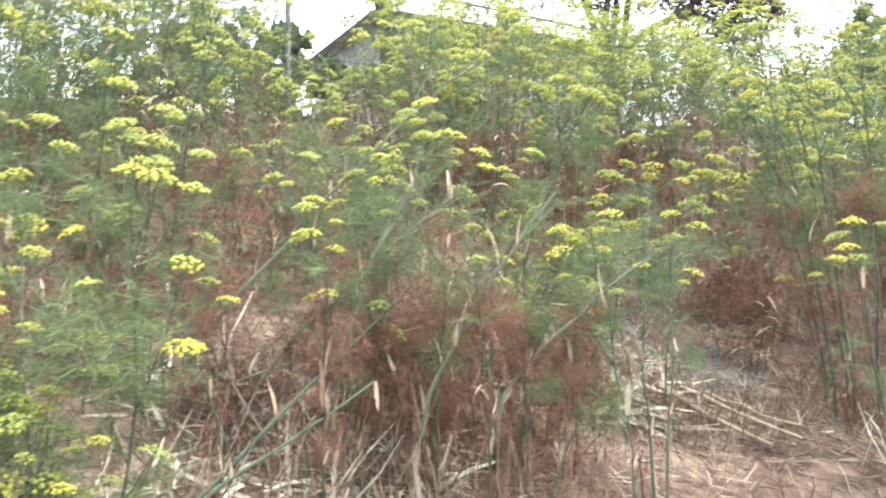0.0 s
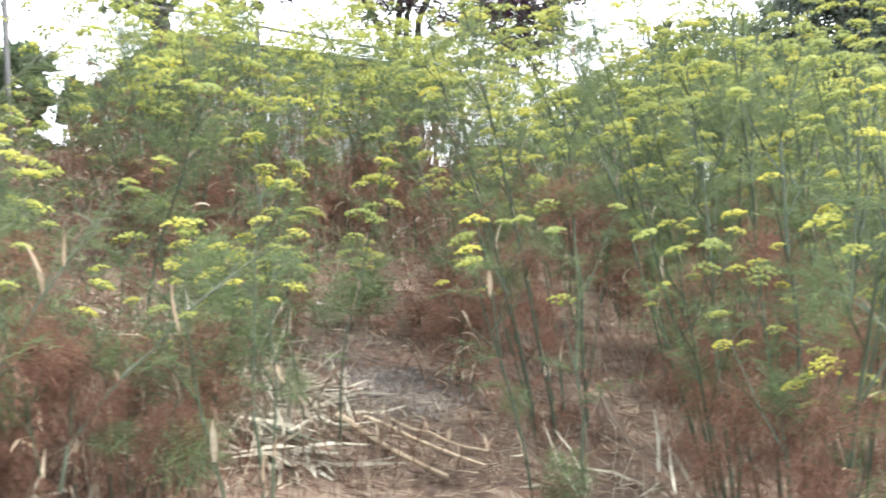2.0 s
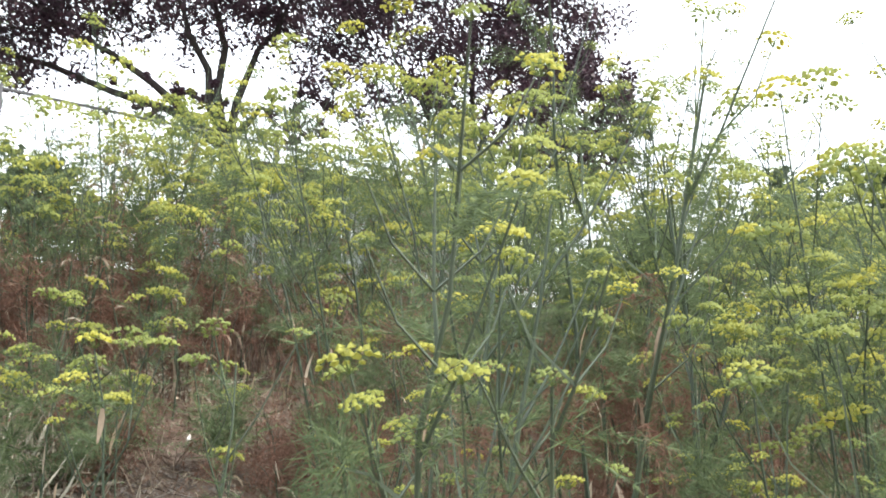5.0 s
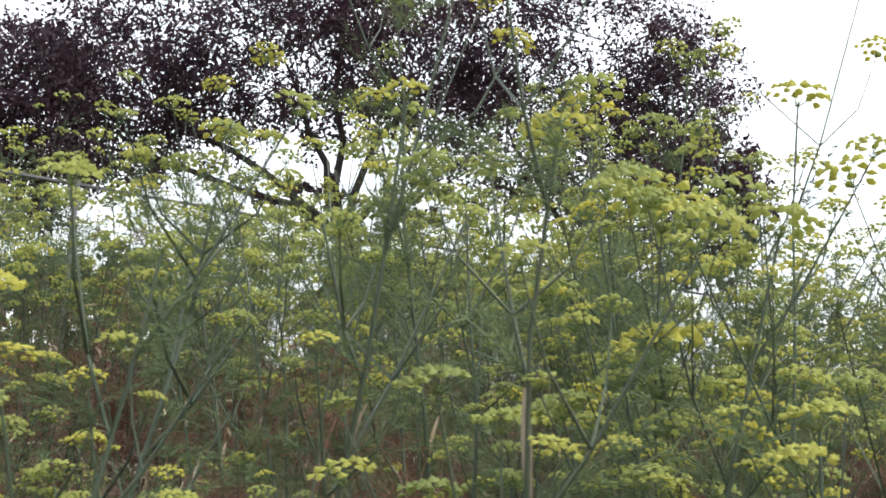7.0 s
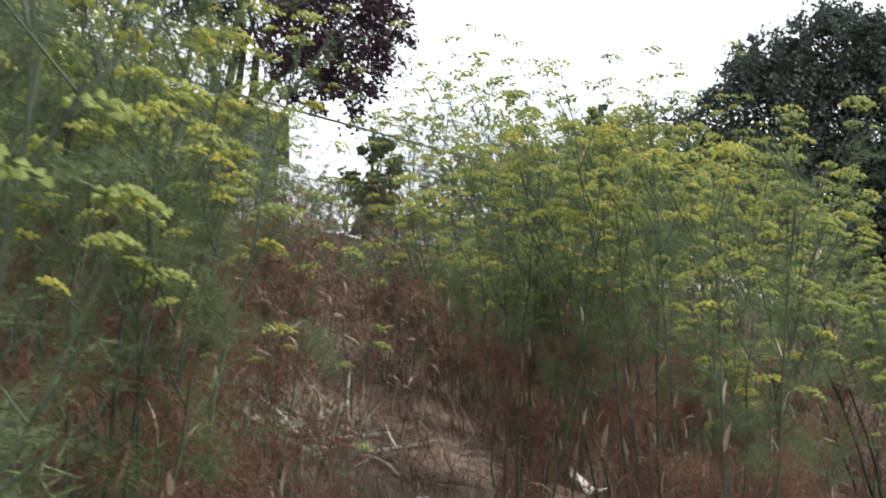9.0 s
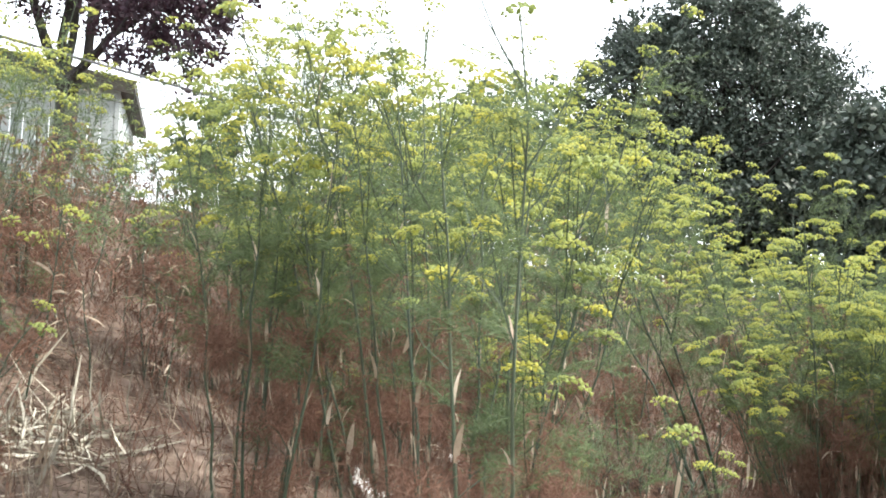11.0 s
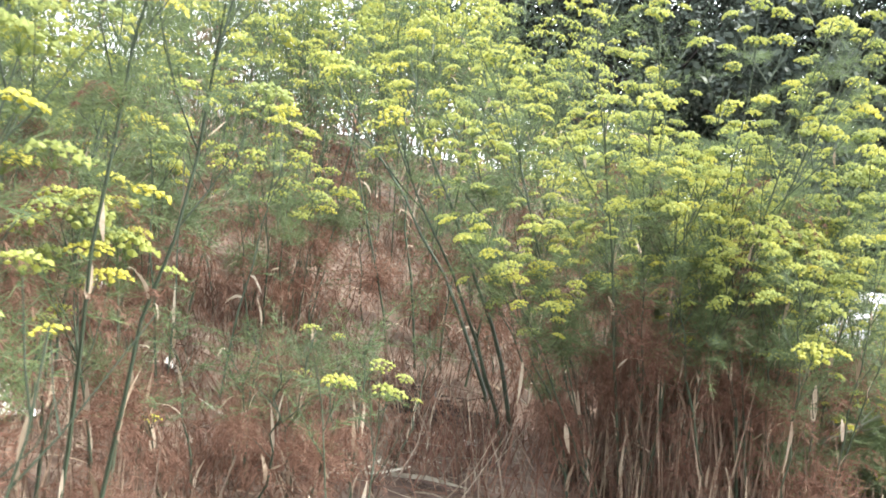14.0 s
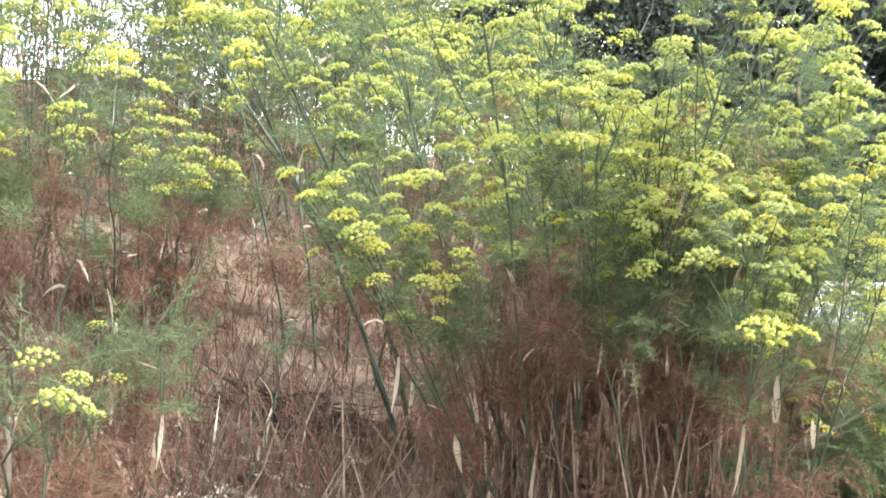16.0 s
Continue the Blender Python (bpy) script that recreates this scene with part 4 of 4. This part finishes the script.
# ---- heaps of broken stems, grey gravel ----
for name, seed, count, u0, s0, ru, rs in (("straw_heap", 27, 190, 2.86, 3.84, 0.3, 0.42), ("straw_heap", 28, 90, 2.95, 4.7, 0.3, 0.3), ("straw_heap", 21, 350, 2.9, 4.05, 0.6, 0.5), ("straw_heap", 22, 260, 3.0, 4.9, 0.5, 0.35), ("straw_heap", 23, 90, 9.45, 3.75, 0.5, 0.35),
                                          ("straw_heap", 24, 220, 6.9, 4.5, 0.5, 0.35), ("straw_heap", 25, 300, 1.4, 3.3, 0.9, 0.4), ("straw_heap", 19, 170, 1.1, 3.95, 0.55, 0.45), ("straw_heap", 18, 50, 4.05, 3.0, 0.55, 0.4), ("straw_heap", 26, 200, 3.9, 6.1, 0.5, 0.4)):
    litter(name, seed, count, (u0 - ru, s0 - rs), (u0 + ru, s0 + rs), (0.10, 0.36) if seed < 27 else (0.14, 0.38), (0.002, 0.0095) if seed < 27 else (0.005, 0.014), M_HEAP, "heap of pale broken fennel stems and dry leaves", 0.25 if seed < 27 else 0.0, heap(u0, s0, ru, rs))


litter("brush_heap", 51, 160, (9.95, 4.0), (10.6, 4.4), (0.1, 0.34), (0.003, 0.006), M_BARK, "low heap of dark twigs in a hollow of the soil", 0.0, heap(10.28, 4.18, 0.32, 0.2))


def gravel(u0, s0, ru, rs, count, seed):
    rng, sp = random.Random(seed), Soup()
    inside = heap(u0, s0, ru, rs)
    while count:
        u, s = rng.uniform(u0 - ru, u0 + ru), rng.uniform(s0 - rs, s0 + rs)
        if not inside(u, s, rng):
            continue
        count -= 1
        c, r = at(u, s), rng.uniform(0.004, 0.018)
        i = len(sp.v)
        sp.v += [c + Vector((x * r * rng.uniform(0.7, 1.2), y * r * rng.uniform(0.7, 1.2), z * r * 0.7)) for x, y, z in ((1, 0, 0), (0, 1, 0), (-1, 0, 0), (0, -1, 0), (0, 0, 1), (0, 0, -1))]
        sp.f += [(i, i + 1, i + 4), (i + 1, i + 2, i + 4), (i + 2, i + 3, i + 4), (i + 3, i, i + 4)]
    tagged(new("gravel", sp.mesh("gravel", M_ASH)), "patch of grey ashy gravel in the dry soil", "gravel", kind="stuff")


gravel(3.68, 3.98, 0.42, 0.32, 2600, 31)
gravel(3.6, 4.6, 0.5, 0.3, 900, 32)


# ---- waste on the slope ----
def scrap(name, u, s, w, h, seed, label, tilt=0.15):
    rng = random.Random(seed)
    bm = bmesh.new()
    bmesh.ops.create_grid(bm, x_segments=7, y_segments=6, size=0.5)
    for v in bm.verts:
        x, y = v.co.x, v.co.y
        k, j = noise.noise((x * 3.1 + seed, y * 3.1, 0.5)), noise.noise((x * 2.2, y * 2.2 + seed, 3.5))
        v.co = Vector((x * w * (1 + 0.5 * j), y * h * (1 + 0.5 * k), 0.35 * min(w, h) * k + (0.25 * h if x * y > 0.08 else 0)))
    bmesh.ops.solidify(bm, geom=bm.faces[:], thickness=0.002)
    me = bpy.data.meshes.new(name)
    bm.to_mesh(me)
    bm.free()
    me.materials.append(M_PAPER)
    ob = new(name, me)
    ob.matrix_basis = Matrix.Translation(at(u, s, 0.02)) @ Matrix.Rotation(rng.uniform(0, 6), 4, "Z") @ Matrix.Rotation(tilt, 4, "X")
    tagged(ob, label, "rubbish")


scrap("cardboard_sheet", 8.38, 4.19, 0.27, 0.2, 3, "creased pale cardboard sheet lying on straw", 0.35)
scrap("cardboard_sheet", 9.33, 5.38, 0.16, 0.1, 8, "small folded cardboard piece among dry grass", 0.3)
scrap("paper_scrap", 9.24, 4.58, 0.08, 0.08, 4, "small crumpled white paper scrap on straw", 0.5)
scrap("paper_scrap", 10.13, 3.72, 0.05, 0.04, 9, "tiny white paper scrap beside the great bush", 0.5)
scrap("paper_scrap", 7.06, 3.84, 0.09, 0.05, 5, "flattened white paper scrap on bare soil")
scrap("plastic_scrap", 5.42, 6.5, 0.32, 0.2, 6, "torn white plastic sheet among brown stems", 0.4)
scrap("plastic_scrap", 3.9, 5.1, 0.06, 0.06, 7, "small round white plastic scrap in the grass", 0.9)


# ---- beyond: a small outbuilding and a parked car ----
def build_outbuilding():
    root = new("outbuilding")
    root.location = on_ground(6.3, 24.2)
    sp = Soup()
    sp.box((-1.1, 0, -0.3), (1.1, 0.12, 1.25))
    sp.box((-1.1, 0.12, -0.3), (-0.98, 2.0, 1.25))
    sp.box((0.98, 0.12, -0.3), (1.1, 2.0, 1.25))
    part("wall", sp, M_CARPAINT, root, "white painted wall")
    sp = Soup()
    sp.box((-1.35, -0.25, 1.254), (1.35, 2.2, 1.34))
    sp.box((-1.35, -0.28, 1.20), (1.35, -0.252, 1.48))
    part("roof", sp, M_TRIM, root, "flat brown timber roof")
    tagged(root, "small white outbuilding with a brown timber roof", "building")


build_outbuilding()


def build_car(x, y, heading):
    root = new("parked_car")
    root.matrix_basis = Matrix.Translation(on_ground(x, y)) @ Matrix.Rotation(heading, 4, "Z")

    def hull(name, profile, half, mat, label="", tuck=0.0):
        bm = bmesh.new()
        rows = []
        for sgn in (-1, 1):
            rows.append([bm.verts.new((px, sgn * (half - tuck * max(0, pz - 0.8)), pz)) for px, pz in profile])
        bm.faces.new(rows[0][::-1])
        bm.faces.new(rows[1])
        n = len(profile)
        for i in range(n):
            bm.faces.new((rows[0][i], rows[0][(i + 1) % n], rows[1][(i + 1) % n], rows[1][i]))
        bmesh.ops.recalc_face_normals(bm, faces=bm.faces[:])
        bmesh.ops.bevel(bm, geom=bm.edges[:], offset=0.04, segments=2, affect="EDGES")
        me = bpy.data.meshes.new(name)
        bm.to_mesh(me)
        bm.free()
        me.materials.append(mat)
        ob = new(name, me)
        ob.parent = root
        if label:
            tagged(ob, label)

    hull("body", [(-2.1, 0.3), (2.05, 0.3), (2.12, 0.62), (1.95, 0.78), (0.95, 0.92), (-1.5, 0.95), (-2.1, 0.86)], 0.85, M_CARPAINT)
    hull("cabin", [(0.95, 0.90), (0.25, 1.40), (-1.15, 1.42), (-1.85, 0.92)], 0.82, M_CARPAINT, tuck=0.35)
    for sgn in (-1, 1):
        for a, b, c, d in ((0.72, 0.2, -0.35, -0.35), (-0.42, -0.42, -1.05, -1.45)):
            sp = Soup()
            y0, y1 = sgn * 0.80, sgn * 0.645
            for off in (0.0, 0.012):
                sp.v += [Vector((a, y0 + sgn * off, 0.97)), Vector((b, y1 + sgn * off, 1.36)), Vector((c, y1 + sgn * off, 1.36)), Vector((d, y0 + sgn * off, 0.97))]
            sp.f += [(0, 1, 2, 3), (7, 6, 5, 4), (0, 4, 5, 1), (1, 5, 6, 2), (2, 6, 7, 3), (3, 7, 4, 0)]
            part("side_window", sp, M_GLASS, root, "dark side window")
        for wx in (-1.3, 1.3):
            bm = bmesh.new()
            bmesh.ops.create_cone(bm, cap_ends=True, segments=20, radius1=0.31, radius2=0.31, depth=0.2, matrix=Matrix.Translation((wx, sgn * 0.78, 0.31)) @ Matrix.Rotation(math.pi / 2, 4, "X"))
            me = bpy.data.meshes.new("wheel")
            bm.to_mesh(me)
            bm.free()
            me.materials.append(M_TYRE)
            wheel = new("wheel", me)
            wheel.parent = root
            bm = bmesh.new()
            bmesh.ops.create_cone(bm, cap_ends=True, segments=16, radius1=0.2, radius2=0.18, depth=0.03, matrix=Matrix.Translation((wx, sgn * 0.895, 0.31)) @ Matrix.Rotation(-sgn * math.pi / 2, 4, "X"))
            me = bpy.data.meshes.new("rim")
            bm.to_mesh(me)
            bm.free()
            me.materials.append(M_STEEL)
            rim = new("rim", me)
            rim.parent = wheel
    tagged(root, "white car parked under dark trees beyond the bushes", "car")


build_car(18.3, 19.4, 0.9)
